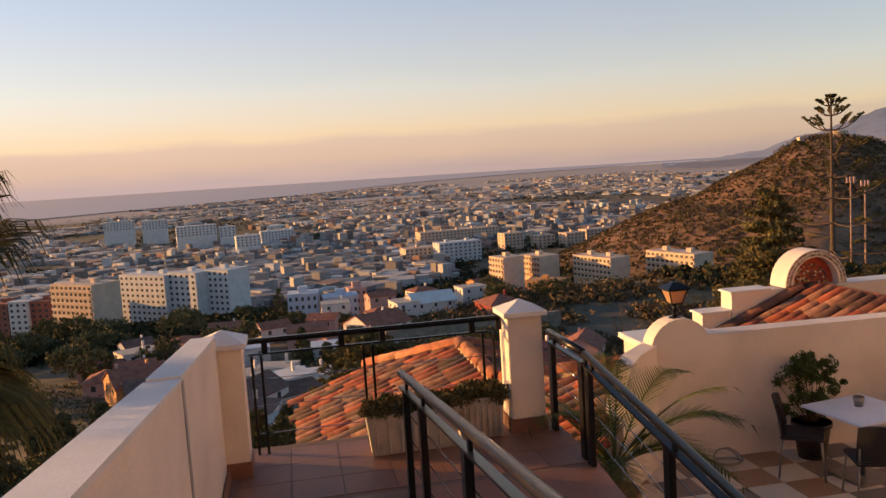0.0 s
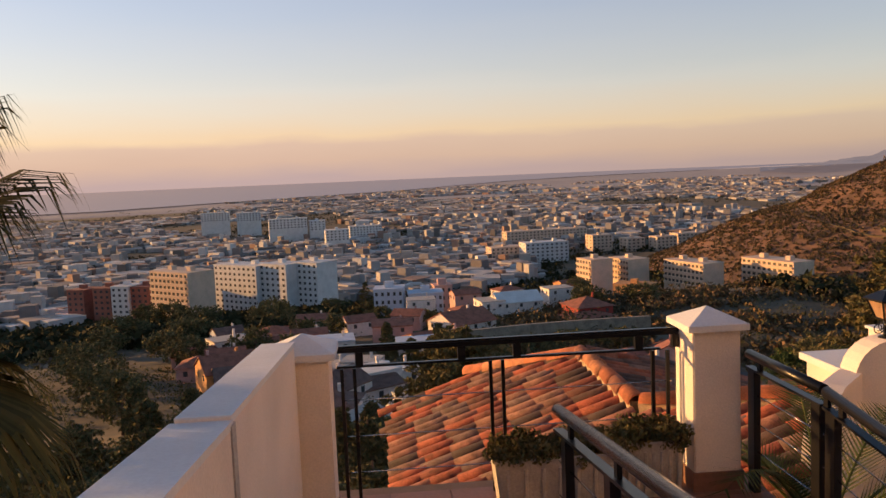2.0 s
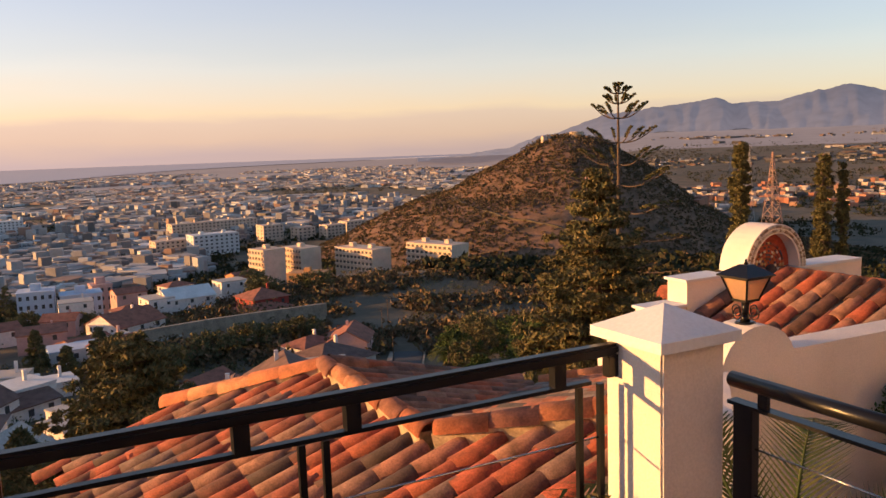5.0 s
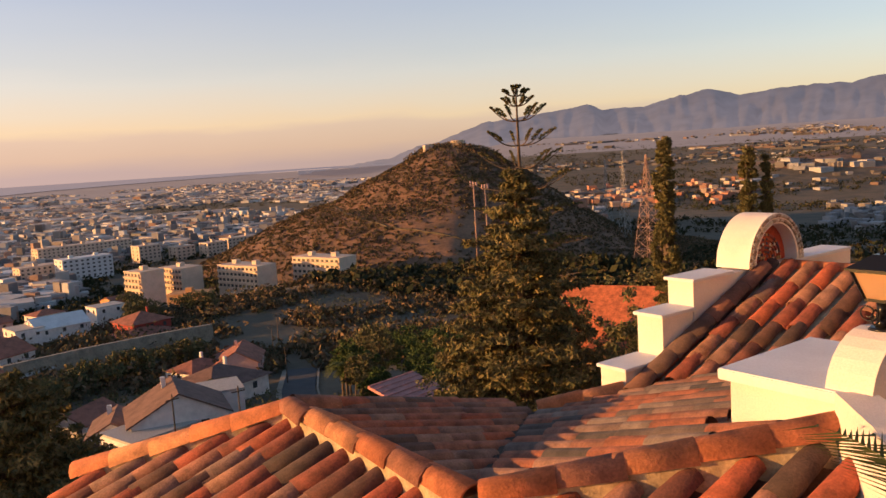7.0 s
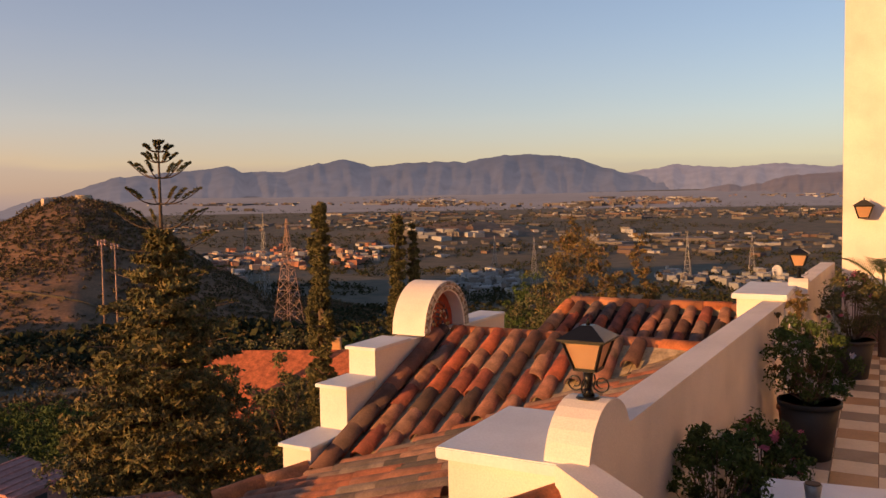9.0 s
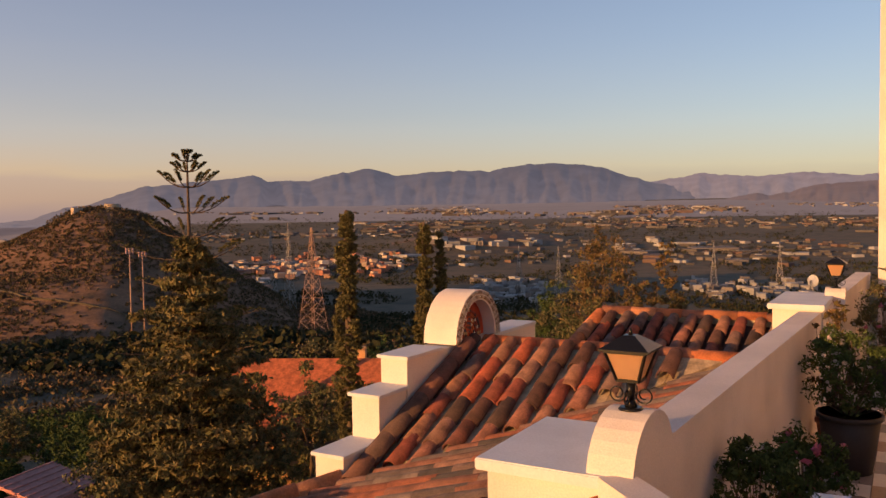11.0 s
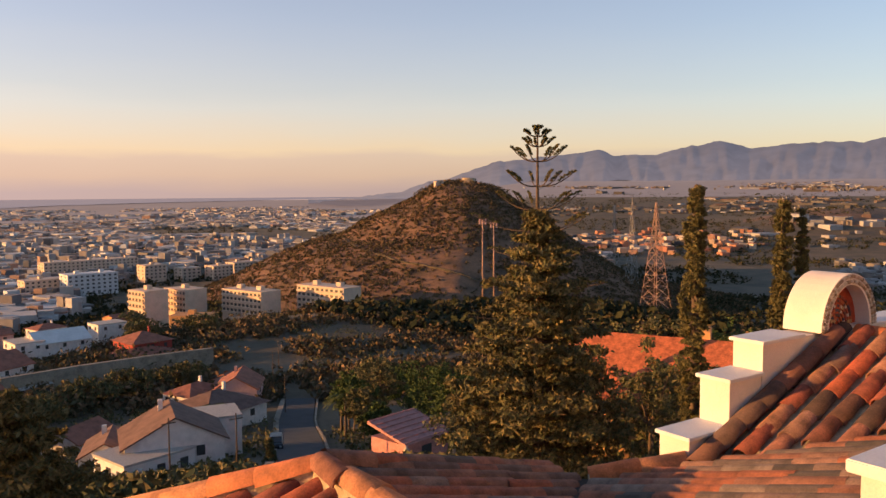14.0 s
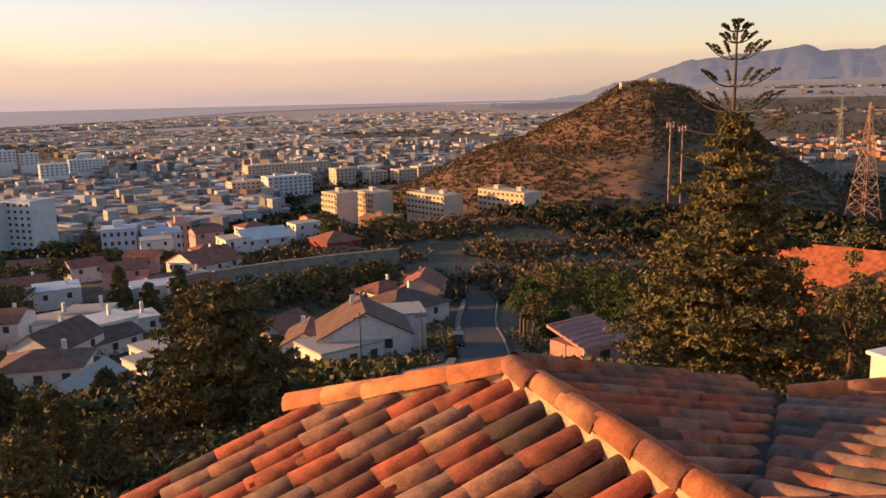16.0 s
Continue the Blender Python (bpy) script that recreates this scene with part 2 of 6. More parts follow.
M_GROUND = ground_material()
M_ROAD = material("asphalt", (0.055, 0.055, 0.06), 0.9, vary=0.12, scale=0.5, fine=20, bump=0.2)

radii = np.unique(np.concatenate([np.linspace(0, 30, 16), np.geomspace(30, 300, 44), np.geomspace(300, 900, 90), np.geomspace(900, 3400, 26), np.linspace(3400, 4850, 6)]))
turns = np.radians(np.concatenate([np.arange(-120, 80, 0.8), np.arange(80, 240, 8.0)]))
verts, faces = [], []
for r in radii:
    for a in turns:
        x, y = 1.4 + r * math.sin(-a), 5.0 + r * math.cos(a)
        verts.append((x, y, ground_z(x, y)))
nt_ = len(turns)
for i in range(len(radii) - 1):
    for j in range(nt_):
        k = (j + 1) % nt_
        faces.append((i * nt_ + j, i * nt_ + k, (i + 1) * nt_ + k, (i + 1) * nt_ + j))
ground = tagged(from_arrays("ground", verts, faces, M_GROUND, smooth=True), "dry brown hillside falling to the city plain", kind="structure")
M_SOIL = material("red_hill_soil", (0.25, 0.130, 0.072), 0.95, vary=0.25, scale=0.07, fine=0.7, bump=0.3, dark=(0.075, 0.05, 0.03))
ground.data.materials.append(M_SOIL)
for p in ground.data.polygons:
    c = p.center
    wild = 35 * noise.noise((c.x * 0.02, c.y * 0.02, 1))
    if math.hypot(c.x - 362, c.y - 487) + wild < 190 or math.hypot(c.x - 1270, c.y - 680) + wild < 150:
        p.material_index = 1
L = 0.365          # landing
TERRACE = -0.83    # lower terrace

# ---- ramps, landing, parapet ----
def ramp_up(y):
    return L + 0.135 * (3.75 - y)


def ramp_down(y):
    return L - 0.13 * (3.75 - y)


setting("ramp_upper", prism(B(), ((-6, -4.5), (-6, ramp_up(-6)), (3.75, L), (3.75, -4.5)), "x", 0.9, 2.3), M_FLOOR, "brown tiled ramp coming down to the landing")
setting("ramp_lower", prism(B(), ((-6, -4.5), (-6, ramp_down(-6)), (3.75, L - 0.001), (3.75, -4.5)), "x", 2.302, 3.78), M_FLOOR, "brown tiled ramp going down to the terrace")
setting("landing", box(B(), 0.7, 3.752, -4.5, 3.8, 5.12, L), M_GROUT, "landing of reddish-brown floor tiles")
PAR = ((-6, 2.52), (0.28, 1.89), (2.5, 1.675))
setting("parapet_lower", prism(B(), ((-6, -4.5), *PAR, (2.5, -4.5)), "x", 0.70, 0.905), M_WHITE, "white rendered parapet beside the ramp")
setting("parapet_end", prism(B(), ((2.502, -4.5), (2.502, 1.69), (4.4, 1.535), (4.4, -4.5)), "x", 0.715, 0.90), M_WHITE, "white rendered parapet beside the landing")
setting("parapet_joint", box(B(), 0.899, 2.45, -1.0, 0.912, 2.512, 1.672), material("grey_joint_strip", (0.42, 0.40, 0.40), 0.9, vary=0.15, scale=6, bump=0.4), "grey strip along the joint in the parapet")
for a, b, x0, x1 in (((-6, 2.52), (0.28, 1.89), 0.698, 0.907), ((0.28, 1.89), (2.5, 1.675), 0.698, 0.907), ((2.504, 1.69), (4.42, 1.535), 0.713, 0.902)):
    setting("parapet_coping", prism(B(), ((a[0], a[1] - 0.02), (a[0], a[1] + 0.006), (b[0], b[1] + 0.006), (b[0], b[1] - 0.02)), "x", x0, x1), M_CAPPAINT, "bluish-white painted top of the parapet")
setting("skirting", prism(B(), ((-6, ramp_up(-6)), (-6, ramp_up(-6) + 0.1), (3.75, L + 0.1), (4.4, L + 0.1), (4.4, L), (3.75, L)), "x", 0.91, 0.925), M_FLOOR, "brown tile skirting")

# Unseen wall added behind the camera to block sky light on front faces.
setting("sky_block_wall_behind", box(B(), -3.0, -7.2, -4.5, 19.0, -6.02, 13.0), material("grey_render", (0.48, 0.44, 0.42), 0.9, vary=0.12, scale=1.2, fine=30, bump=0.3), "unseen plain grey wall added at the head of the ramps to block sky light")


def pillar(x, y, h, half):
    bm = box(B(), -half, -half, 0, half, half, h - 0.10)
    p = thing("pillar", (x, y, L), "white rendered pillar with a pyramid cap", "pillar", "pillars of the landing")
    bevelled(bm, 0.008)
    part("shaft", bm, M_WHITE, p)
    bm = B()
    c = half + 0.042
    base = [bm.verts.new((sx * c, sy * c, h - 0.135)) for sx, sy in ((-1, -1), (1, -1), (1, 1), (-1, 1))]
    top = [bm.verts.new((sx * c, sy * c, h - 0.095)) for sx, sy in ((-1, -1), (1, -1), (1, 1), (-1, 1))]
    apex = bm.verts.new((0, 0, h))
    bm.faces.new(base[::-1])
    for i in range(4):
        k = (i + 1) % 4
        bm.faces.new((base[i], base[k], top[k], top[i]))
        bm.faces.new((top[i], top[k], apex))
    part("cap", bm, M_CAPPAINT, p, "white painted pyramid cap")
    bm = box(B(), -half - 0.012, -half - 0.012, 0, half + 0.012, half + 0.012, 0.13)
    part("base", bm, M_FLOOR, p, "brown tile skirting")
    return p


pillar(0.93, 4.58, 1.195, 0.155)
pillar(3.50, 4.83, 1.18, 0.155)


# ---- railings ----
def railing(name, label, x, y0, z0, y1, z1, posts, hand, drop=0.115):
    """A rail along y from (y0, z0) to (y1, z1), z at the top of the handrail; posts stand on the floor below."""
    r = thing(name, (x, y0, z0), label, "railing")
    at = lambda y: (z1 - z0) * (y - y0) / (y1 - y0)
    bm = B()
    tube(bm, (0, 0, -0.03), (0, y1 - y0, at(y1) - 0.03), 0.03, n=12)
    part("handrail", bm, hand, r)
    bm = B()
    bar(bm, (0, 0, -drop), (0, y1 - y0, at(y1) - drop), 0.05, 0.014)
    part("top_bar", bm, M_BLACK, r)
    for y, foot in posts:
        bm = box(B(), -0.022, y - y0 - 0.045, foot - z0, 0.022, y - y0 + 0.045, at(y) - drop - 0.004)
        part("post", bevelled(bm, 0.004, 1), M_BLACK, r)
        bm = box(B(), -0.01, y - y0 - 0.1, at(y) - drop, 0.01, y - y0 - 0.06, at(y) - 0.045)
        part("bracket", bm, M_BLACK, r)
    for k in (0.16, 0.34, 0.52):
        bm = B()
        tube(bm, (0, 0, -drop - k), (0, y1 - y0, at(y1) - drop - k), 0.004, n=5)
        part("wire", bm, M_STEEL, r)
    return r


railing("railing", "black steel railing with round handrail beside the landing", 3.72, 4.70, 1.275, 3.83, 1.275, ((4.63, L), (3.88, L)), M_BLACK)
railing("ramp_railing", "black steel railing with round handrail along the lower ramp", 3.72, 3.81, 1.27, -5.5, 1.27 - 0.13 * 9.3, [(y, ramp_down(y)) for y in (3.74, 2.4, 1.0, -0.4, -1.8, -3.2, -4.6)], M_BLACK)
railing("inner_railing", "black railing with bright steel handrail between two ramps", 2.26, 3.70, 1.30, -5.8, 1.30 + 0.135 * 9.5, [(y, ramp_up(y)) for y in (3.5, 2.75, 1.4, 0.1, -1.2, -2.5, -3.8, -5.1)], M_STEEL, drop=0.13)

fr = thing("front_railing", (1.1, 4.93, 1.395), "black steel railing with wire panels across the landing", "railing")
part("handrail", bevelled(box(B(), -0.02, -0.03, -0.045, 2.25, 0.03, 0), 0.012), M_BLACK, fr)
part("lower_bar", box(B(), 0, -0.015, -0.145, 2.12, 0.015, -0.13), M_BLACK, fr)
for x in (0.12, 0.78, 1.14, 1.95, 2.2):
    part("bracket", box(B(), x, -0.02, -0.13, x + 0.05, 0.02, -0.045), M_BLACK, fr)
for x in (0.02, 0.10, 0.98, 1.06, 2.06, 2.16):
    part("upright", box(B(), x, -0.011, -1.03, x + 0.022, 0.011, -0.15), M_BLACK, fr)
for z in (-0.36, -0.6, -0.84):
    bm = B()
    tube(bm, (0.02, 0, z), (2.2, 0, z), 0.004, n=5)
    part("wire", bm, M_STEEL, fr)


# ---- lower terrace ----
setting("terrace_floor", box(B(), 3.79, -9, -4.5, 19.0, 6.4, TERRACE - 0.012), M_GROUT, "terrace floor under checkered tiles")
WALL_TURN = -2.1
bm = B()
x_end = 14.2
outline = [(0, TERRACE - 3.5), (0, 0.46)]
for i in range(13):
    a = math.pi - (math.pi - 0.40) * i / 12
    outline.append((0.36 + 0.36 * math.cos(a), 0.52 + 0.34 * math.sin(a)))
outline += [(0.76, 0.65), (x_end, 0.65), (x_end, TERRACE - 3.5)]
wall_n = setting("wall_north", prism(bm, outline, "y", 0, 0.26), M_WHITE, "white rendered terrace wall with a rounded lamp post")
wall_n.matrix_world = pose(5.48, 6.40, 0, 0, 0, WALL_TURN)
bm = B()
profile = ((0.0, 0.58), (0.55, 0.58), (0.78, 0.53), (0.95, 0.40), (1.06, 0.20), (1.12, -0.10), (1.14, -0.83))
prism(bm, [(0.0, -4.5)] + list(profile) + [(1.14, -4.5)], "y", -0.10, 0.10)
corner = setting("wall_corner", bm, M_WHITE, "white rendered wall sweeping down beside the palm")
corner.matrix_world = pose(5.50, 6.50, 0, 0, 0, 225)
chimney = thing("wall_block", (5.46, 6.66, 0), "white rendered block capping the terrace wall", "wall block")
part("body", box(B(), 0.05, -0.12, -1.6, 1.0, 0.60, 0.50), M_WHITE, chimney)
part("slab", bevelled(box(B(), 0.0, -0.16, 0.50, 1.05, 0.66, 0.57), 0.008), M_CAPPAINT, chimney)


# ---- barrel-tile roofs ----
def barrel(name, length, r0, r1, mat, n=6, thick=0.014):
    """A tapered half-round tile: along +y, arching up in z."""
    bm = B()
    rows = []
    for y, r in ((0, r0), (length, r1)):
        for k in (0, thick):
            rows.append([bm.verts.new(((r - k) * math.cos(math.pi * i / n), y, (r - k) * math.sin(math.pi * i / n) - 0.25 * r)) for i in range(n + 1)])
    o0, i0, o1, i1 = rows
    for i in range(n):
        for f in ((o0[i], o0[i + 1], o1[i + 1], o1[i]), (i0[i + 1], i0[i], i1[i], i1[i + 1])):
            bm.faces.new(f).smooth = True
        bm.faces.new((o1[i], o1[i + 1], i1[i + 1], i1[i]))
    bmesh.ops.recalc_face_normals(bm, faces=bm.faces[:])
    return mesh_of(bm, name, mat)


TILE = barrel("roof_tile", 0.46, 0.074, 0.094, M_TILE)
TILE_OLD = barrel("roof_tile_old", 0.46, 0.074, 0.094, M_TILE_OLD)
RIDGE = barrel("ridge_tile", 0.46, 0.098, 0.118, M_RIDGE)
rng = np.random.default_rng(4)


def rest(ob):
    """Keeps a part that was built in world places where it is."""
    ob.matrix_parent_inverse = ob.parent.matrix_world.inverted()
    return ob


def frame_of(origin, along, up):
    """A pose with +y along and +z as near up as can be."""
    y = Vector(along).normalized()
    x = y.cross(Vector(up)).normalized()
    z = x.cross(y)
    m = Matrix((x, y, z)).transposed().to_4x4()
    m.translation = origin
    return m


def lay(parent, mesh, columns, exposure=0.385, name="tile", trim=False):
    """Columns: (top point, bottom point) of each run of cover tiles."""
    pans_v, pans_f = [], []
    for a, b in columns:
        a, b = Vector(a), Vector(b)
        d = (b - a).normalized()
        n = max(1, round((b - a).length / exposure))
        gap = exposure
        if trim:
            n = max(1, round(((b - a).length - 0.46) / exposure) + 1)
            gap = min(0.44, ((b - a).length - 0.46) / max(1, n - 1))
        for i in range(n):
            at = a + d * (gap * i + rng.normal() * 0.008) + Vector((0, rng.normal() * 0.006, 0.012 * (1 - i / n)))
            ob = new(name, mesh)
            ob.matrix_world = frame_of(at + Vector((0, 0, 0.035)), d + Vector((rng.normal() * 0.012, rng.normal() * 0.018, -0.028)), (0, 0, 1))
            ob.parent = parent
            ob.matrix_parent_inverse = parent.matrix_world.inverted()
        side = d.cross(Vector((0, 0, 1))).normalized()
        nrm = side.cross(d)
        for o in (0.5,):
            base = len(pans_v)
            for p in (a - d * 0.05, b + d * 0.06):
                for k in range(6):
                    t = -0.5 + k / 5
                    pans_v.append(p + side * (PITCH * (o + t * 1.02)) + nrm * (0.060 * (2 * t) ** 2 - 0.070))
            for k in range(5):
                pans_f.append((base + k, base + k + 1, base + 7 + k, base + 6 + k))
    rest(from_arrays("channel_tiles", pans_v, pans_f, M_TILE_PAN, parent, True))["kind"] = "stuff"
    return parent


def ridge_line(parent, a, b, mesh=RIDGE, mortar=0.11, thick=0.16, step=0.40):
    a, b = Vector(a), Vector(b)
    d = (b - a).normalized()
    n = max(1, round((b - a).length / step))
    for i in range(n):
        ob = new("ridge_tile", mesh)
        ob.matrix_world = frame_of(a + d * (b - a).length * i / n + Vector((0, 0, rng.normal() * 0.004)), d + Vector((rng.normal() * 0.02, rng.normal() * 0.02, -0.03)), (0, 0, 1))
        ob.parent = parent
        ob.matrix_parent_inverse = parent.matrix_world.inverted()
    bm = B()
    bar(bm, a - Vector((0, 0, 0.02 + mortar / 2)), b - Vector((0, 0, 0.02 + mortar / 2)), thick, mortar)
    rest(part("mortar_bed", bm, M_MORTAR, parent))


PITCH = 0.235


def s1(x):
    return -0.19 + 0.325 * (x - 4.03)


def s2(x):
    return -0.16 - 0.23 * (x - 4.1)


def hip_x(y):
    return 4.06 + max(0.0, 8.0 - y) * 0.95 - max(0.0, y - 10.52) * 1.197


near_roof = thing("roof", (4.05, 8.0, -1.0), "pitched roof of weathered terracotta barrel tiles", "roof")
cols = []
y = 5.2
while y < 11.72:
    top = hip_x(y) - 0.05
    if y < 6.55:
        top = 4.42 + (y - 5.45) * 0.98 if y > 5.45 else 4.42
    cols.append(((top, y, s1(top)), (1.5, y, s1(1.5))))
    y += PITCH
lay(near_roof, TILE, cols)
ridge_line(near_roof, (4.06, 10.5, -0.03), (4.06, 8.05, -0.03), mortar=0.16)
ridge_line(near_roof, (4.10, 7.98, -0.01), (5.43, 6.58, 0.40), mortar=0.2)
ridge_line(near_roof, (4.04, 10.52, -0.05), (2.66, 11.72, -0.52), mortar=0.16)
rest(part("eaves_board", prism(B(), ((1.46, s1(1.46) - 0.22), (1.46, s1(1.46) - 0.04), (4.06, s1(4.06) - 0.05), (4.3, s2(4.3) - 0.05), (4.3, s2(4.3) - 0.9)), "y", 8.05, 10.4), M_MORTAR, near_roof))
setting("house_wall_lower", prism(B(), ((1.6, 5.12), (5.45, 5.12), (5.45, 6.6), (4.06, 8.05), (1.6, 8.05)), "z", -6.0, -1.2), M_WHITE, "white rendered wall under the roof")
setting("house_wall_far", prism(B(), ((1.62, 8.05), (9.8, 8.05), (9.8, 9.9), (6.6, 9.9), (4.0, 10.3), (2.9, 12.6), (1.62, 11.2)), "z", -8.0, -1.25), M_WHITE, "white rendered wall under the roof")

back_roof = thing("roof", (5.0, 9.0, -1.0), "roof slope of old greyed barrel tiles", "roof")
cols = []
y = 8.3
while y < 10.85:
    top = 4.16
    bottom = min(6.62, 4.03 + (y - 8.0) / 0.93)
    if bottom - top > 0.3:
        cols.append(((top, y, s2(top)), (bottom, y, s2(bottom))))
    y += PITCH
lay(back_roof, TILE_OLD, cols, trim=True)
ridge_line(back_roof, (4.15, 10.62, -0.06), (6.75, 10.98, -0.78), mesh=barrel("ridge_tile_old", 0.46, 0.09, 0.11, M_TILE_OLD), mortar=0.06)

right_roof = thing("roof", (8.0, 8.0, -0.7), "roof of dark and orange barrel tiles beside a stepped wall", "roof")


def s3(x):
    return -0.495 + 0.40 * (x - 7.45)


def s4(y):
    return 0.33 - 0.295 * (y - 6.72)


def valley_x(y):
    return 7.5 + (9.27 - y) * 0.92


cols, low = [], []
y = 6.8
while y < 9.62:
    foot = max(7.5, valley_x(y) + 0.05)
    if foot < 9.6:
        cols.append(((9.82, y, s3(9.82)), (foot, y, s3(foot))))
    y += PITCH
x = 4.35
while x < 9.7:
    top = 6.74 if x > 6.6 else 7.42 if x > 5.3 else 8.0 - (x - 4.1) * 1.05 + 0.06
    foot = 8.0 + (x - 4.08) * 0.93 - 0.10 if x < 6.35 else min(9.75, 9.27 - (x - 7.5) / 0.92) if x > 6.9 else 9.75 + (6.9 - x) * 0.7
    if foot - top > 0.2:
        low.append(((x, top, s4(top)), (x, foot, s4(foot))))
    x += PITCH
lay(right_roof, TILE, cols)
lay(right_roof, TILE_OLD, low, trim=True)
ridge_line(right_roof, (9.92, 9.55, 0.45), (9.92, 6.72, 0.45), mortar=0.16)
bm = B()
for q in (((9.92, 6.7, s3(9.92)), (9.92, 9.75, s3(9.92)), (7.3, 9.75, s3(7.3)), (7.45, 9.3, s3(7.45))), ((5.5, 6.7, s4(6.7)), (9.9, 6.7, s4(6.7)), (7.45, 9.3, s4(9.3)), (7.2, 9.75, s4(9.75)), (6.55, 10.2, s4(10.2)), (4.15, 8.05, s4(8.05)))):
    bm.faces.new([bm.verts.new((a, b, c - 0.07)) for a, b, c in q])
bmesh.ops.recalc_face_normals(bm, faces=bm.faces[:])
bmesh.ops.solidify(bm, geom=bm.faces[:], thickness=0.05)
rest(part("deck", bm, M_MORTAR, right_roof))
ridge_line(right_roof, (6.62, 10.25, -0.62), (7.25, 9.72, -0.46), mesh=RIDGE, mortar=0.05)
# Near-black bar stands in for the shaded gap between the two tile fields.
bm = B()
bar(bm, (4.2, 8.1, -0.10), (6.66, 10.40, -0.72), 0.16, 0.03)
rest(part("valley_gap_bar", bm, material("dark_valley_gap", (0.015, 0.014, 0.013), 0.95, vary=0.15, scale=9, bump=0.2), right_roof, "near-black bar drawing the shaded gap in the roof valley"))
VERGE = barrel("verge_tile", 0.46, 0.085, 0.105, material("dark_old_tile", (0.2, 0.1, 0.07), 0.9, vary=0.2, scale=7, fine=60, bump=0.5, objects=True, ramp=((0.16, 0.075, 0.055), (0.22, 0.09, 0.06), (0.13, 0.075, 0.06))))
for i in range(7):
    u = Vector((7.3, 9.58, -0.47)).lerp(Vector((9.55, 9.58, 0.44)), 1 - (i + 1) / 7)
    ob = new("verge_tile", VERGE)
    ob.matrix_world = frame_of(u + Vector((0.35, 0, 0.18)), (-1, 0, -0.43), (0, 0, 1))
    ob.parent = right_roof
    ob.matrix_parent_inverse = right_roof.matrix_world.inverted()

far_roof = thing("roof", (12.0, 8.0, -0.5), "far roof of terracotta barrel tiles with a ridge", "roof")
cols = []
y = 6.75
while y < 9.2:
    cols.append(((13.3, y, 0.36), (10.9, y, -0.42)))
    y += PITCH
lay(far_roof, TILE, cols)
ridge_line(far_roof, (13.42, 9.3, 0.43), (13.42, 6.6, 0.43), mortar=0.10)
ridge_line(far_roof, (13.35, 9.32, 0.40), (10.9, 9.42, -0.35), mortar=0.05)
rest(part("eaves_board", prism(B(), ((10.8, -1.2), (10.8, -0.5), (13.42, 0.30), (16.5, -0.3), (16.5, -1.2)), "y", 6.62, 9.2), M_MORTAR, far_roof))
setting("house_wall_east", box(B(), 6.6, 6.7, -8, 16.4, 9.98, -0.95), M_WHITE, "white rendered house wall")

# ---- stepped wall with the arched niche ----
step_wall = thing("stepped_wall", (7.28, 9.67, -0.6), "white stepped gable wall with an arched niche", "wall")
for x0, x1, top in ((0.0, 0.585, 0.346), (0.585, 1.105, 0.79), (1.105, 1.80, 1.088)):
    bm = box(B(), x0 + 0.02, 0.012, -3.0, x1 + (0.0 if x1 < 1.8 else 2.6), 0.34, top - 0.035)
    part("step", bm, M_WHITE, step_wall)
    part("coping", bevelled(box(B(), x0 - 0.02, -0.02, top - 0.035, x1 + 0.02, 0.37, top), 0.006), M_CAPPAINT, step_wall)
cx, hw, hh = 2.60, 0.56, 0.585
def arc(w, h, n=20):
    return [(cx + w * math.cos(math.pi * (1 - i / n)), 1.07 + h * math.sin(math.pi * (1 - i / n))) for i in range(n + 1)]


def ring(outer, inner, y0, y1):
    bm = B()
    n = len(outer)
    vs = [[bm.verts.new((x, y, z)) for x, z in o] for o in (outer, inner) for y in (y0, y1)]
    oa, ob_, ia, ib = vs
    for i in range(n - 1):
        for f in ((oa[i], oa[i + 1], ob_[i + 1], ob_[i]), (ia[i + 1], ia[i], ib[i], ib[i + 1]), (oa[i + 1], oa[i], ia[i], ia[i + 1]), (ob_[i], ob_[i + 1], ib[i + 1], ib[i])):
            bm.faces.new(f)
    bmesh.ops.recalc_face_normals(bm, faces=bm.faces[:])
    return bm


M_NICHE = material("red_niche_paint", (0.50, 0.075, 0.03), 0.7, vary=0.2, scale=9, fine=50, bump=0.3)
M_ROPE = material("pebble_trim", (0.55, 0.45, 0.35), 0.9, vary=0.25, scale=30, fine=60, bump=1.0, ramp=((0.6, 0.5, 0.38), (0.42, 0.3, 0.2), (0.7, 0.62, 0.5)))
M_MOSAIC = material("mosaic", (0.3, 0.1, 0.06), 0.6, vary=0.1, scale=20, fine=60, bump=0.2, objects=True,
                    ramp=((0.45, 0.10, 0.04), (0.12, 0.05, 0.05), (0.5, 0.34, 0.16), (0.08, 0.06, 0.10), (0.36, 0.07, 0.05), (0.62, 0.55, 0.45)))
part("arch", ring(arc(hw, hh), arc(hw - 0.14, hh - 0.12), -0.06, 0.37), M_WHITE, step_wall)
part("arch_back", prism(B(), arc(hw - 0.14, hh - 0.12), "y", 0.10, 0.36), M_NICHE, step_wall, "red painted niche")
bm = B()
for k in range(46):
    a = math.pi * (k + 0.5) / 46
    for w in (0.0, 0.055):
        x, z = cx + (hw - 0.03 - w) * math.cos(a), 1.07 + (hh - 0.03 - w) * math.sin(a)
        bmesh.ops.create_icosphere(bm, subdivisions=1, radius=0.024, matrix=Matrix.Translation((x, -0.06, z)))
part("trim", bm, M_ROPE, step_wall, "pebble trim round the arch")
chip = mesh_of(bevelled(box(B(), -0.02, -0.008, -0.015, 0.02, 0.008, 0.015), 0.003, 1), "mosaic_chip", M_MOSAIC)
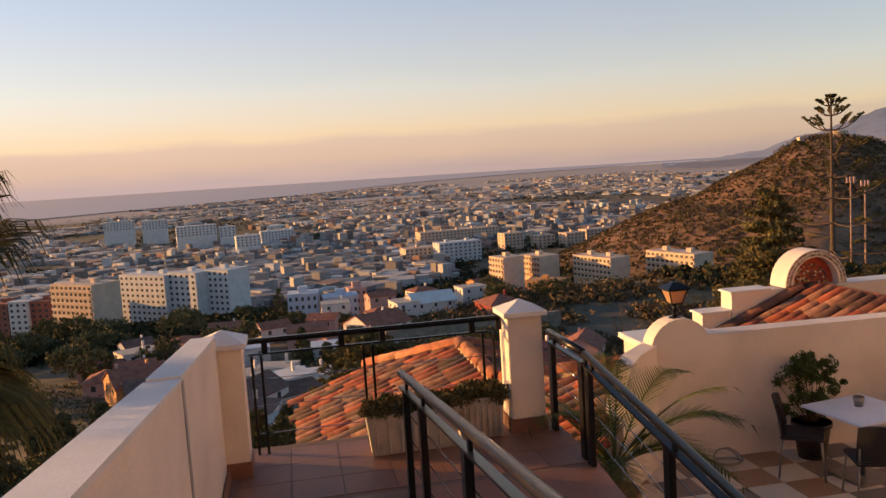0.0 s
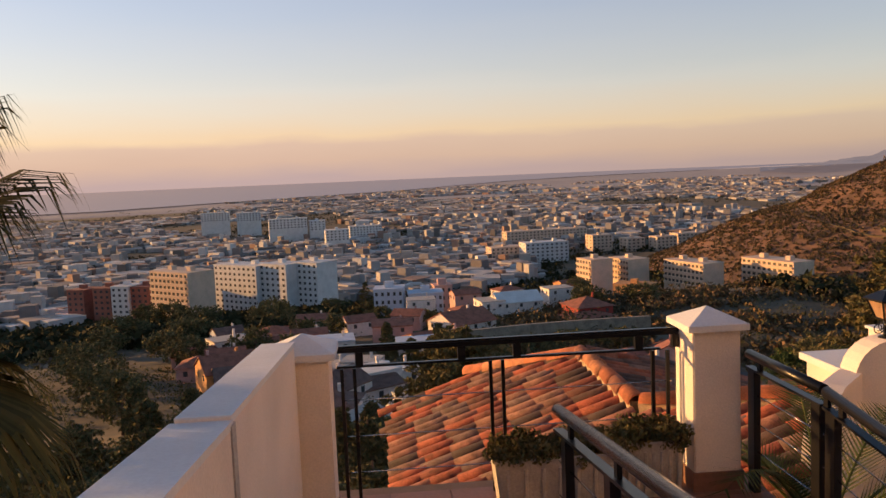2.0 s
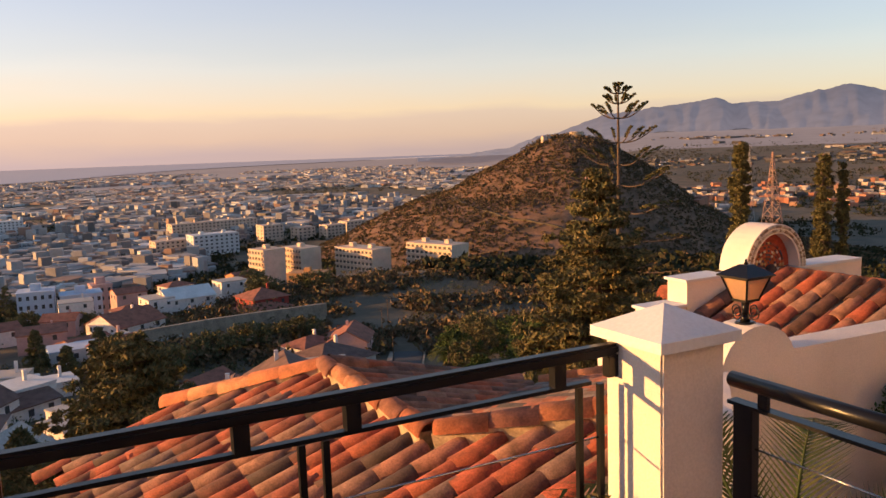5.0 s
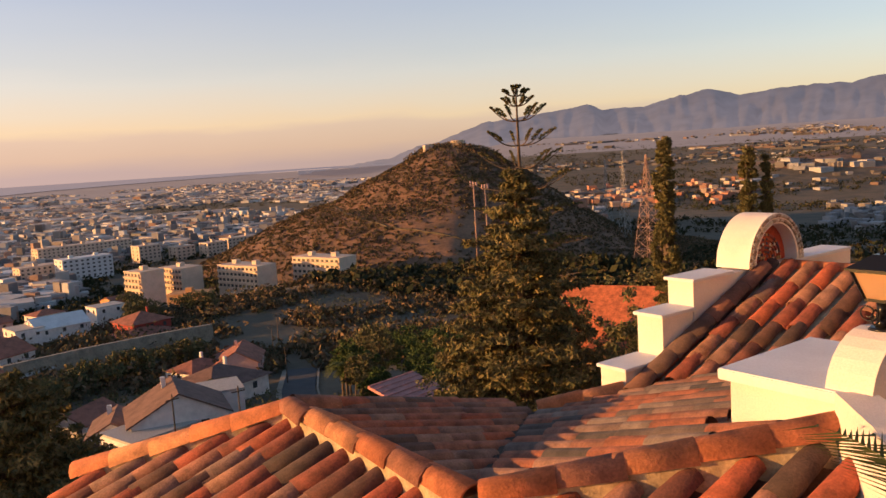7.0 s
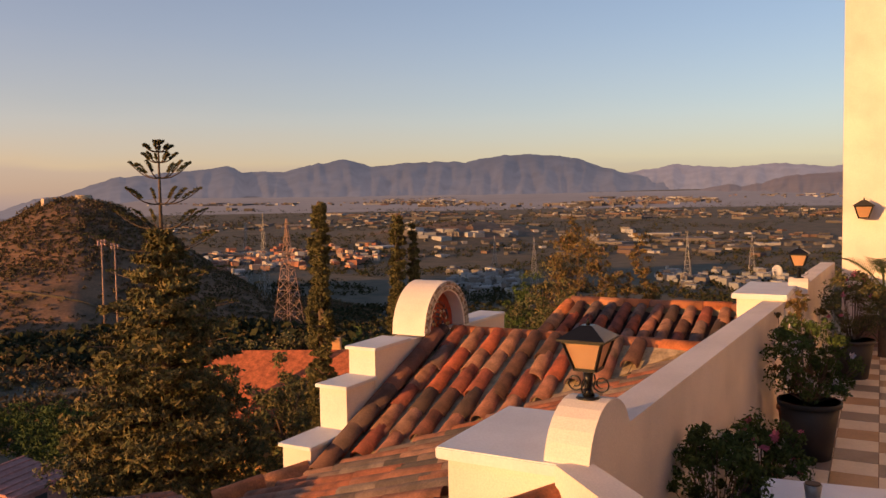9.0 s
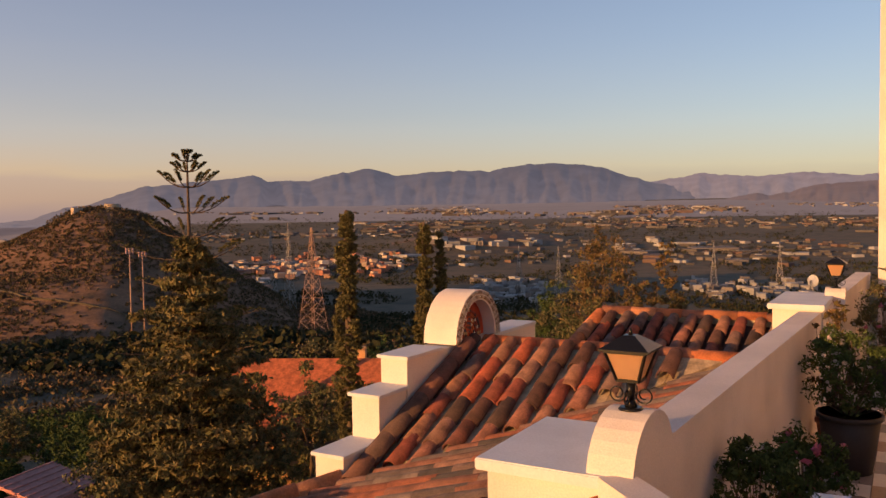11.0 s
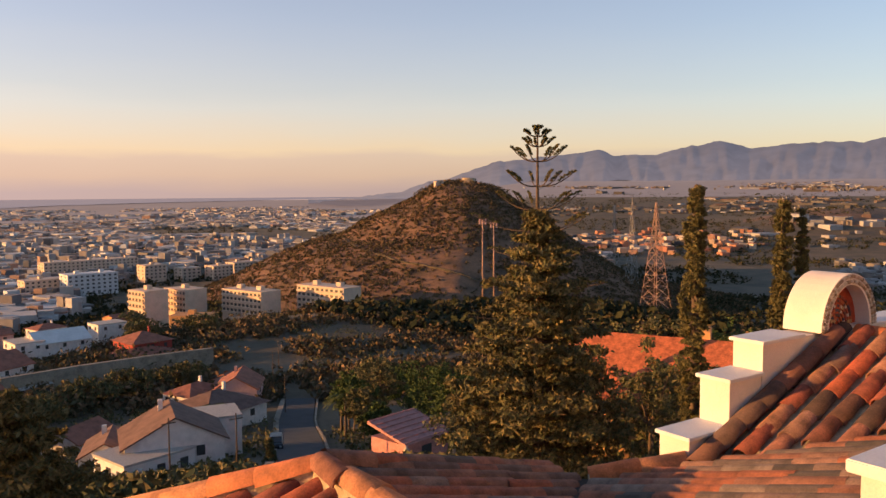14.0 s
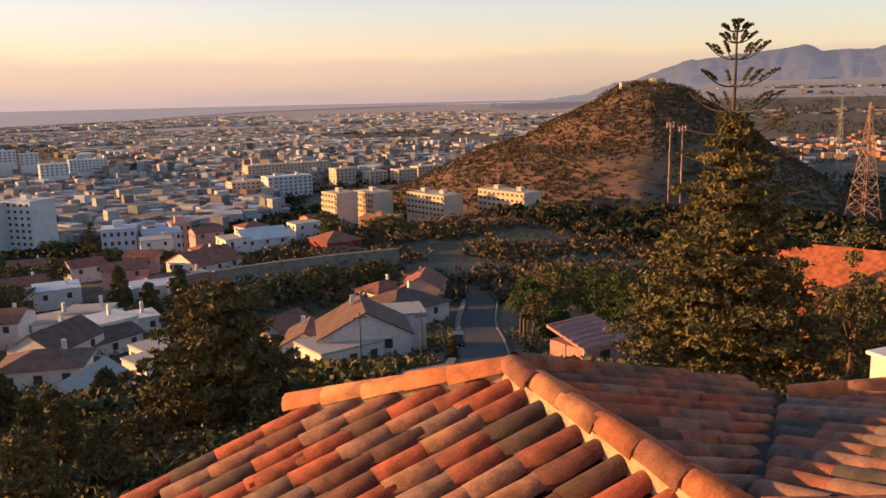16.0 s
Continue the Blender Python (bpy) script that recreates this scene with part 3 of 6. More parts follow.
for r in range(6):
    w = 0.06 + 0.048 * r
    n = 6 + 4 * r
    for k in range(n):
        a = math.pi * (k + 0.5) / n
        ob = part("mosaic_chip", chip, None, step_wall)
        ob.matrix_local = Matrix.Translation((cx + w * math.cos(a), 0.09, 1.08 + w * 1.05 * math.sin(a))) @ Euler((0, math.pi / 2 - a, 0)).to_matrix().to_4x4()
part("end_block", box(B(), 3.0, 0.0, -2.0, 4.3, 0.34, 1.02), M_WHITE, step_wall)
part("end_coping", bevelled(box(B(), 3.0, -0.03, 1.02, 4.35, 0.37, 1.06), 0.006), M_CAPPAINT, step_wall)

# ---- second block, lamps, house ----
for at in ((12.5, 6.12, 0.17),):
    b2 = thing("wall_block", at, "white rendered block capping the terrace wall", "wall block")
    part("body", box(B(), 0.05, 0.0, -1.6, 1.6, 0.60, 0.50), M_WHITE, b2)
    part("slab", bevelled(box(B(), 0.0, -0.02, 0.50, 1.7, 0.66, 0.57), 0.008), M_CAPPAINT, b2)
post2 = thing("lamp_pier", (13.9, 6.08, 0.55), "small rounded white pier carrying a lantern", "pier")
outline = [(-0.17, 0.0)] + [(0.17 * math.cos(math.pi * (1 - i / 8)), 0.10 + 0.2 * math.sin(math.pi * (1 - i / 8))) for i in range(9)] + [(0.17, 0.0)]
part("body", prism(B(), outline, "y", -0.13, 0.13), M_WHITE, post2)

M_LAMPGLASS = bpy.data.materials.new("amber_lantern_glass")
M_LAMPGLASS.use_nodes = True
_b = M_LAMPGLASS.node_tree.nodes["Principled BSDF"]
_b.inputs["Base Color"].default_value = (0.80, 0.52, 0.30, 1)
_b.inputs["Roughness"].default_value = 0.45
_b.inputs["Transmission Weight"].default_value = 0.35


def lantern(at, s=1.0, wall=False, group="post lanterns of the terrace"):
    t = thing("lantern", at, "black iron lantern with amber glass panes" + (" on the house wall" if wall else " on a rounded white pier"), "lantern", group)
    g0, g1, w0, w1 = 0.17 * s, 0.335 * s, 0.062 * s, 0.115 * s
    if not wall:
        bm = B()
        tube(bm, (0, 0, 0), (0, 0, 0.015), 0.075 * s, 0.06 * s, 12)
        tube(bm, (0, 0, 0.015), (0, 0, 0.06), 0.036 * s, 0.022 * s, 10)
        tube(bm, (0, 0, 0.06), (0, 0, g0 - 0.02), 0.022 * s, 0.03 * s, 10)
        part("stem", bm, M_BLACK, t)
        for sx, sy in ((1, 0), (-1, 0), (0, 1), (0, -1)):
            bm = B()
            prev = None
            for i in range(19):
                a = i / 18 * 2.6 * math.pi
                r = 0.052 * s * (1 - 0.55 * i / 18)
                c = Vector(((0.078 * s) + r * math.cos(a + math.pi), 0, 0.085 * s + r * math.sin(a + math.pi)))
                p = Vector((c.x * sx, c.x * sy, c.z))
                if prev is not None:
                    tube(bm, prev, p, 0.005 * s, n=5, caps=False)
                prev = p
            part("scroll", bm, M_BLACK, t)
    corners = ((-1, -1), (1, -1), (1, 1), (-1, 1))
    for i in range(4):
        (ax, ay), (bx, by) = corners[i], corners[(i + 1) % 4]
        part("corner_bar", bar(B(), (ax * w0, ay * w0, g0), (ax * w1, ay * w1, g1), 0.014 * s, 0.014 * s), M_BLACK, t)
        part("lower_bar", bar(B(), (ax * w0, ay * w0, g0), (bx * w0, by * w0, g0), 0.016 * s, 0.016 * s), M_BLACK, t)
        part("upper_bar", bar(B(), (ax * w1, ay * w1, g1), (bx * w1, by * w1, g1), 0.016 * s, 0.016 * s), M_BLACK, t)
    for i in range(4):
        (ax, ay), (bx, by) = corners[i], corners[(i + 1) % 4]
        bm = B()
        k = 0.96
        q = [bm.verts.new(p) for p in ((ax * w0 * k, ay * w0 * k, g0), (bx * w0 * k, by * w0 * k, g0), (bx * w1 * k, by * w1 * k, g1), (ax * w1 * k, ay * w1 * k, g1))]
        bm.faces.new(q)
        bmesh.ops.solidify(bm, geom=bm.faces[:], thickness=0.004)
        part("pane", bm, M_LAMPGLASS, t, "amber glass pane")
    bm = B()
    e = w1 * 1.22
    lo = [bm.verts.new((x * e, y * e, g1 + 0.004)) for x, y in corners]
    mid = [bm.verts.new((x * e, y * e, g1 + 0.014)) for x, y in corners]
    hi = [bm.verts.new((x * w0 * 0.55, y * w0 * 0.55, g1 + 0.085 * s)) for x, y in corners]
    bm.faces.new(lo[::-1])
    bm.faces.new(hi)
    for i in range(4):
        k = (i + 1) % 4
        bm.faces.new((lo[i], lo[k], mid[k], mid[i]))
        bm.faces.new((mid[i], mid[k], hi[k], hi[i]))
    tube(bm, (0, 0, g1 + 0.085 * s), (0, 0, g1 + 0.125 * s), 0.014 * s, 0.004 * s, 8)
    part("roof", bm, M_BLACK, t)
    if wall:
        part("bracket", box(B(), -0.02, -0.02, g0 - 0.01, 0.2 * s, 0.02, g0 + 0.03), M_BLACK, t)
    return t


lantern((5.84, 6.52, 0.855))
lantern((13.9, 6.08, 0.84), 1.0)
lantern((18.72, 5.35, 1.35), 1.35, True, "")
house = thing("house", (18.95, 0, -0.83), "tall yellow-white rendered house with a plain wall", "house")
part("wall", box(B(), 0, -9, -4, 7, 5.72, 12), M_WHITE, house)
part("skirting", box(B(), -0.02, -9, 0.0, 0, 5.5, 0.5), M_FLOOR, house, "brown tile skirting")


# ---- distance: mountains, cloud bank, sea ----
EYE = Vector((1.4, 5.0, 2.0))


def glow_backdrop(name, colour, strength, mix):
    """Far distance: a matt surface that partly glows, its emission colour carrying the haze."""
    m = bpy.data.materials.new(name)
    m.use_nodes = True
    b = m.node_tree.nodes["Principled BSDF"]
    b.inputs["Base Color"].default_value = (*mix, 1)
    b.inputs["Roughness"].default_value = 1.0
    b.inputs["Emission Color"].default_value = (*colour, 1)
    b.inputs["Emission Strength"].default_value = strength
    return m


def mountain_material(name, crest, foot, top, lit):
    """Hazy slopes: haze painted into the emission, paler towards the foot, where the air is thicker, with gullies and
    lit spurs tinted by noise.
    """
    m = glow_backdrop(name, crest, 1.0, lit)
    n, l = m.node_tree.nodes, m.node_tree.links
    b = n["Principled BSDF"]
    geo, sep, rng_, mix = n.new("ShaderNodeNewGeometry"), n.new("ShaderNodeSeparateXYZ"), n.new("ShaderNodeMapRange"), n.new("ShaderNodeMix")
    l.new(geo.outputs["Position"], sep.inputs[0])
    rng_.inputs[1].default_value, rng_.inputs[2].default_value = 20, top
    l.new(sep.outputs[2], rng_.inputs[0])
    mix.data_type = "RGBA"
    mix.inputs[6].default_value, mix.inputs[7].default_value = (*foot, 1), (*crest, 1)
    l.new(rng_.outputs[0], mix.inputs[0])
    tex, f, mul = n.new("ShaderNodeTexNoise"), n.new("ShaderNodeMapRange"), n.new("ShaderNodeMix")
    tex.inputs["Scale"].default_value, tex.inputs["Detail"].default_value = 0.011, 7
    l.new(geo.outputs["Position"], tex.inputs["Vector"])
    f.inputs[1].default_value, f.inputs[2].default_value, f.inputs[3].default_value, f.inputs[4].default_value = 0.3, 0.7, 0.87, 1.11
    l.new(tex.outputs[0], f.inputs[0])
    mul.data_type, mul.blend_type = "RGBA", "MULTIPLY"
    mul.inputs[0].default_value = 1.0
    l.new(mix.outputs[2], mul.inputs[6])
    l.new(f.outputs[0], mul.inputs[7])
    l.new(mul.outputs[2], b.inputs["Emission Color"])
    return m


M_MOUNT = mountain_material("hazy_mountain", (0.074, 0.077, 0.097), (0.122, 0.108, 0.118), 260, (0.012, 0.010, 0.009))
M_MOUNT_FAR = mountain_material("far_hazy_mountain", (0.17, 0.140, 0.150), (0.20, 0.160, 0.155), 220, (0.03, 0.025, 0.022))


def mountains(name, dist, line, mat, rough, seed):
    """A long ridge: line gives (yaw to the right, height in degrees) of its crest."""
    yaw, top = zip(*line)
    v, f = [], []
    steps = 520
    rows = 22
    for i in range(steps):
        a = yaw[0] + (yaw[-1] - yaw[0]) * i / (steps - 1)
        h = float(np.interp(a, yaw, top))
        h += rough * (noise.noise((a * 1.1, seed, 3)) * 0.10 + noise.noise((a * 2.8, seed, 5)) * 0.07)
        for j in range(rows):
            k = j / (rows - 1)
            gully = noise.noise((a * 0.9 + 0.5 * k, k * 1.2, seed)) + 0.5 * noise.noise((a * 2.1 - 0.6 * k, k * 2.5, seed + 1)) + 0.25 * noise.noise((a * 5.0, k * 5, seed + 4))
            d = dist - 1000 * (1 - k) + 420 * gully * (1 - k) * k * 2
            z = -30 + (EYE.z + dist * math.tan(radians(h)) + 30) * k ** 1.1
            z += 60 * gully * k * (1 - k)
            v.append((EYE.x + d * math.sin(radians(a)), EYE.y + d * math.cos(radians(a)), z))
    for i in range(steps - 1):
        for j in range(rows - 1):
            f.append((i * rows + j, (i + 1) * rows + j, (i + 1) * rows + j + 1, i * rows + j + 1))
    return tagged(from_arrays(name, v, f, mat, smooth=True), "hazy blue-grey mountain range", kind="structure")


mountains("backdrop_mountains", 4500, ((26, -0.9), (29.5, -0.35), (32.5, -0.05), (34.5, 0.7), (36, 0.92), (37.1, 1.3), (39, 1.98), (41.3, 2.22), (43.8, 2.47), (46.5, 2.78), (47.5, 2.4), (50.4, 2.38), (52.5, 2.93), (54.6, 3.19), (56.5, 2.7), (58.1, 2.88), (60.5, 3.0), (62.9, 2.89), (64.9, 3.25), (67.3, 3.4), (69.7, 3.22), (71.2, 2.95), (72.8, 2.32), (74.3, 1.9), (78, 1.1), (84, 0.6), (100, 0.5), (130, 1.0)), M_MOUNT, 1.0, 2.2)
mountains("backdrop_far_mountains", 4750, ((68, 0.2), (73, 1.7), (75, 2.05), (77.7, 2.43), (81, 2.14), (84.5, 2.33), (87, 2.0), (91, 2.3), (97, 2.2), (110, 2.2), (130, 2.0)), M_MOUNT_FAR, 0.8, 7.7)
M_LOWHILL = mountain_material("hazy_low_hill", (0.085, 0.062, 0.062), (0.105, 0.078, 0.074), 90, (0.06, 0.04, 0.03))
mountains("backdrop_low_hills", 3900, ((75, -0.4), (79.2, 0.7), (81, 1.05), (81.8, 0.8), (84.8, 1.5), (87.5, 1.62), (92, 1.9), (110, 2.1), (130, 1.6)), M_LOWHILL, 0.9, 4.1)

# the sea, and the haze and low cloud bank over it
def shore(yaw):
    """Distance of the shore at this bearing."""
    return float(np.interp(yaw, (-75, -18, -9, 0, 10, 16, 22, 27, 30), (2350, 2450, 2800, 3250, 4050, 4300, 4500, 4750, 5200)))


v, f = [], []
for i in range(85):
    deg = -75 + 105 * i / 84
    a = radians(deg)
    r = min(4760, shore(deg) + 40 * noise.noise((i * 0.5, 1, 0)))
    v.append((EYE.x + r * math.sin(a), EYE.y + r * math.cos(a), float(np.interp(r, PROFILE_R, PROFILE_Z)) + 9.0))
    v.append((EYE.x + 4790 * math.sin(a), EYE.y + 4790 * math.cos(a), -29.0))
for i in range(84):
    f.append((2 * i, 2 * i + 2, 2 * i + 3, 2 * i + 1))
# Haze over the water is put into the sea's emission colour.
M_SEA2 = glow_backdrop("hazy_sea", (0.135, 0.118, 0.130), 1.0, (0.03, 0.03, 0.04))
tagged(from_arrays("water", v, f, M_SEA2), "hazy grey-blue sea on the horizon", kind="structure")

# Glowing sheet over the far ground; distance haze is in its emission colour.
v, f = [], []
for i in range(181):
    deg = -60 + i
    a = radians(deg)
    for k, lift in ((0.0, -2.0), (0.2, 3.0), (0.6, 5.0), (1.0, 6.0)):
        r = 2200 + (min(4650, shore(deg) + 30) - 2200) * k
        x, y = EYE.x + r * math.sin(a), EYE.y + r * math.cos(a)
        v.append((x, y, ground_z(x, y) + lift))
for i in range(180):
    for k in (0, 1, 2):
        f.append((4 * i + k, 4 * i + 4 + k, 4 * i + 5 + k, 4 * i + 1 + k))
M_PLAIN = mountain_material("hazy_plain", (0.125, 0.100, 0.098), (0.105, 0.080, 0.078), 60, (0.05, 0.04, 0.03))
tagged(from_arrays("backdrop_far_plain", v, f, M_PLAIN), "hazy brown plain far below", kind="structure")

# Glowing see-through ring; horizon haze and sky glow are put into its emission.
M_CLOUD = bpy.data.materials.new("cloud_bank_haze")
M_CLOUD.use_nodes = True
n_, l_ = M_CLOUD.node_tree.nodes, M_CLOUD.node_tree.links
n_.remove(n_["Principled BSDF"])
em, tr, mx = n_.new("ShaderNodeEmission"), n_.new("ShaderNodeBsdfTransparent"), n_.new("ShaderNodeMixShader")
gm = n_.new("ShaderNodeNewGeometry")
sx = n_.new("ShaderNodeSeparateXYZ")
l_.new(gm.outputs["Position"], sx.inputs[0])
tn = n_.new("ShaderNodeTexNoise")
tn.inputs["Scale"].default_value = 0.0016
tn.inputs["Detail"].default_value = 5
mapv = n_.new("ShaderNodeMapping")
mapv.inputs["Scale"].default_value = (1, 1, 5)
l_.new(gm.outputs["Position"], mapv.inputs[0])
l_.new(mapv.outputs[0], tn.inputs["Vector"])
add = n_.new("ShaderNodeMath")
add.operation = "MULTIPLY_ADD"
add.inputs[1].default_value, add.inputs[2].default_value = 110, -55
l_.new(tn.outputs[0], add.inputs[0])
zz = n_.new("ShaderNodeMath")
l_.new(sx.outputs[2], zz.inputs[0])
l_.new(add.outputs[0], zz.inputs[1])
cr = n_.new("ShaderNodeMapRange")
cr.inputs[1].default_value, cr.inputs[2].default_value = 0, 2000
l_.new(zz.outputs[0], cr.inputs[0])
alpha = n_.new("ShaderNodeValToRGB")
stops(alpha, [(p, (a_, a_, a_)) for p, a_ in ((0.0, 0.96), (0.10, 0.90), (0.122, 0.80), (0.30, 0.50), (0.65, 0.32), (1.0, 0.0))])
tint = n_.new("ShaderNodeValToRGB")
stops(tint, ((0.0, (0.42, 0.31, 0.285)), (0.05, (0.54, 0.37, 0.275)), (0.10, (0.58, 0.40, 0.295)), (0.125, (0.74, 0.51, 0.31)), (0.25, (0.73, 0.61, 0.50)), (0.5, (0.61, 0.56, 0.59)), (1.0, (0.52, 0.52, 0.62))))
l_.new(cr.outputs[0], alpha.inputs[0])
l_.new(cr.outputs[0], tint.inputs[0])
l_.new(tint.outputs[0], em.inputs[0])
em.inputs[1].default_value = 0.95
side_ = n_.new("ShaderNodeVectorMath")
side_.operation = "DOT_PRODUCT"
side_.inputs[1].default_value = (sun_way.x / 4850, sun_way.y / 4850, 0)
l_.new(gm.outputs["Position"], side_.inputs[0])
thick = n_.new("ShaderNodeMapRange")
for k_, v_ in zip((1, 2, 3, 4), (-1.0, 0.55, 0.34, 1.0)):
    thick.inputs[k_].default_value = v_
l_.new(side_.outputs["Value"], thick.inputs[0])
dense = n_.new("ShaderNodeMath")
dense.operation = "MULTIPLY"
l_.new(alpha.outputs[0], dense.inputs[0])
l_.new(thick.outputs[0], dense.inputs[1])
l_.new(dense.outputs[0], mx.inputs[0])
l_.new(tr.outputs[0], mx.inputs[1])
l_.new(em.outputs[0], mx.inputs[2])
l_.new(mx.outputs[0], n_["Material Output"].inputs[0])
v, f = [], []
for i in range(91):
    a = radians(-180 + 4 * i)
    for z in (-120, 2000):
        v.append((EYE.x + 4850 * math.sin(a), EYE.y + 4850 * math.cos(a), z))
for i in range(90):
    f.append((2 * i, 2 * i + 2, 2 * i + 3, 2 * i + 1))
haze = tagged(from_arrays("backdrop_cloud_bank", v, f, M_CLOUD), "low pink-grey cloud bank and haze on the horizon", kind="structure")
haze.visible_shadow = False

# ---- far city ----
rng = np.random.default_rng(11)
M_CITY = material("far_city_walls", (0.5, 0.45, 0.4), 0.9, vary=0.1, scale=0.02, fine=0.3, bump=0,
                  ramp=((0.42, 0.37, 0.34), (0.31, 0.28, 0.26), (0.50, 0.46, 0.43), (0.22, 0.19, 0.18), (0.40, 0.33, 0.28), (0.36, 0.22, 0.16), (0.46, 0.41, 0.37), (0.27, 0.25, 0.24), (0.62, 0.60, 0.58), (0.18, 0.16, 0.145)))


def boxes(name, items, mat, label):
    """Many far buildings in one mesh: (x, y, z0, z1, w, d, turn) each."""
    it = np.asarray(items, float)
    c, s = np.cos(it[:, 6]), np.sin(it[:, 6])
    v = np.empty((len(it), 8, 3))
    for k, (sx_, sy_) in enumerate(((-1, -1), (1, -1), (1, 1), (-1, 1))):
        lx, ly = sx_ * it[:, 4] / 2, sy_ * it[:, 5] / 2
        for q in (0, 4):
            v[:, k + q, 0], v[:, k + q, 1], v[:, k + q, 2] = it[:, 0] + c * lx - s * ly, it[:, 1] + s * lx + c * ly, it[:, 2 if q == 0 else 3]
    base = np.arange(len(it))[:, None, None] * 8
    f = base + np.array(((4, 5, 6, 7), (0, 1, 5, 4), (1, 2, 6, 5), (2, 3, 7, 6), (3, 0, 4, 7)))[None]
    return tagged(from_arrays(name, v.reshape(-1, 3), f.reshape(-1, 4), mat), label, "buildings", kind="stuff")


items = []
while len(items) < 17000:
    a = radians(rng.uniform(-42, 47))
    r = 470 * (4100 / 470) ** (rng.random() ** 0.8)
    x, y = EYE.x + r * math.sin(a), EYE.y + r * math.cos(a)
    g = ground_z(x, y)
    if r > shore(math.degrees(a)) - 20:
        continue
    if g > -70 or noise.noise((x * 0.0022, y * 0.0022, 9)) + 0.25 * noise.noise((x * 0.01, y * 0.01, 2)) < -0.16:
        continue
    big = rng.random() < 0.12 + 0.35 * (r > 1400)
    w = rng.uniform(14, 34) * (0.6 + 0.4 * min(1.0, r / 1500)) if big else rng.uniform(4, 9)
    h = rng.uniform(4, 7) if big else rng.choice((3, 4, 6, 8, 12), p=(0.4, 0.3, 0.18, 0.09, 0.03))
    g += 6.0 if r > 2500 else 0.0
    items.append((x, y, g - 4, g + h * (1 if r < 1500 else 0.7), w, rng.uniform(0.35, 0.9) * w + 4, 0.3 + rng.choice((0, 0.5, 1.1)) + rng.normal() * 0.06))
boxes("far_city", items, M_CITY, "far pale city blocks and warehouses on the plain")
items = []
while len(items) < 1900:
    a = radians(rng.uniform(33, 100))
    r = rng.uniform(1100, 3450)
    x, y = EYE.x + r * math.sin(a), EYE.y + r * math.cos(a)
    g = ground_z(x, y)
    if noise.noise((x * 0.0022, y * 0.0022, 4)) + rng.normal() * 0.10 < 0.10 or math.hypot(x - 362, y - 487) < 240:
        continue
    w = rng.uniform(25, 70) if rng.random() < 0.12 else rng.uniform(5, 15)
    g += 6.0 if r > 2500 else 0.0
    items.append((x, y, g - 4, g + rng.uniform(2.0, 4.2), w, rng.uniform(0.3, 0.9) * w + 3, rng.uniform(0, 3)))
M_VALLEY = material("valley_walls", (0.5, 0.42, 0.36), 0.9, vary=0.1, scale=0.02, fine=0.3, bump=0,
                    ramp=((0.17, 0.145, 0.135), (0.11, 0.095, 0.088), (0.36, 0.34, 0.33), (0.09, 0.076, 0.068), (0.16, 0.10, 0.08), (0.13, 0.115, 0.107)))
boxes("valley_buildings", items, M_VALLEY, "far pale sheds and houses across the valley")
# Whitewash greyed down: the villages' shade is put into the wall colour.
M_VILLAGE = material("greyed_whitewash", (0.7, 0.68, 0.66), 0.9, vary=0.1, scale=0.05, fine=0.5, bump=0, ramp=((0.32, 0.31, 0.31), (0.25, 0.245, 0.245), (0.19, 0.165, 0.15), (0.37, 0.36, 0.355)))
M_TOWN = material("terracotta_town_walls", (0.5, 0.3, 0.2), 0.9, vary=0.1, scale=0.05, fine=0.5, bump=0, ramp=((0.46, 0.25, 0.16), (0.34, 0.14, 0.09), (0.52, 0.38, 0.28), (0.40, 0.18, 0.11), (0.55, 0.48, 0.42)))
for name, mat_, label, yaw0, yaw1, drop0, drop1, count, size in (
        ("white_village", M_VILLAGE, "white village houses huddled in the valley", 61.6, 67.2, 4.9, 6.4, 95, 8),
        ("white_village", M_VILLAGE, "white village houses at the foot of the slope", 76.6, 84.5, 5.1, 5.9, 80, 8),
        ("red_town", M_TOWN, "rows of red and cream houses in the valley", 45.0, 57.0, 3.1, 4.3, 120, 10),
        ("pale_sheds", M_VILLAGE, "long pale sheds on the sunny rise", 58.5, 66.5, 2.0, 2.6, 34, 18),
        ("pale_sheds", M_VILLAGE, "long pale sheds beyond the trees", 72.0, 75.5, 2.2, 2.7, 16, 18)):
    items = []
    while len(items) < count:
        yaw = rng.uniform(yaw0, yaw1)
        x, y = spot(yaw, rng.uniform(drop0, drop1) + 0.25 * math.sin(yaw * 2.1))
        g, w = ground_z(x, y), size * rng.uniform(0.6, 1.5)
        items.append((x, y, g - 3, g + rng.uniform(3, 7), w, w * rng.uniform(0.5, 0.9), 0.4 + rng.choice((0, 0.7)) + rng.normal() * 0.1))
    boxes(name, items, mat_, label)

# far woods and scrub
M_FARWOOD = leaf("far_trees", ((0.035, 0.04, 0.018), (0.05, 0.05, 0.022), (0.03, 0.035, 0.016), (0.07, 0.055, 0.026)))
pts, rad = [], []
while len(pts) < 19000:
    a = radians(rng.uniform(-42, 95))
    r = 230 * (2600 / 230) ** rng.random()
    x, y = EYE.x + r * math.sin(a), EYE.y + r * math.cos(a)
    if noise.noise((x * 0.006, y * 0.006, 21)) < -0.05:
        continue
    g = ground_z(x, y)
    if math.hypot(x - 362, y - 487) < 170:
        continue
    pts.append((x, y, g + 1.5))
    rad.append(rng.uniform(2.0, 4.8) * (1 + r / 1500))
w_ = leaves("far_woods", pts, rad, 2.0, 10, M_FARWOOD, None, rng, 0.55)
tagged(w_, "dark scattered trees on the plain and slopes", "woods", kind="stuff")
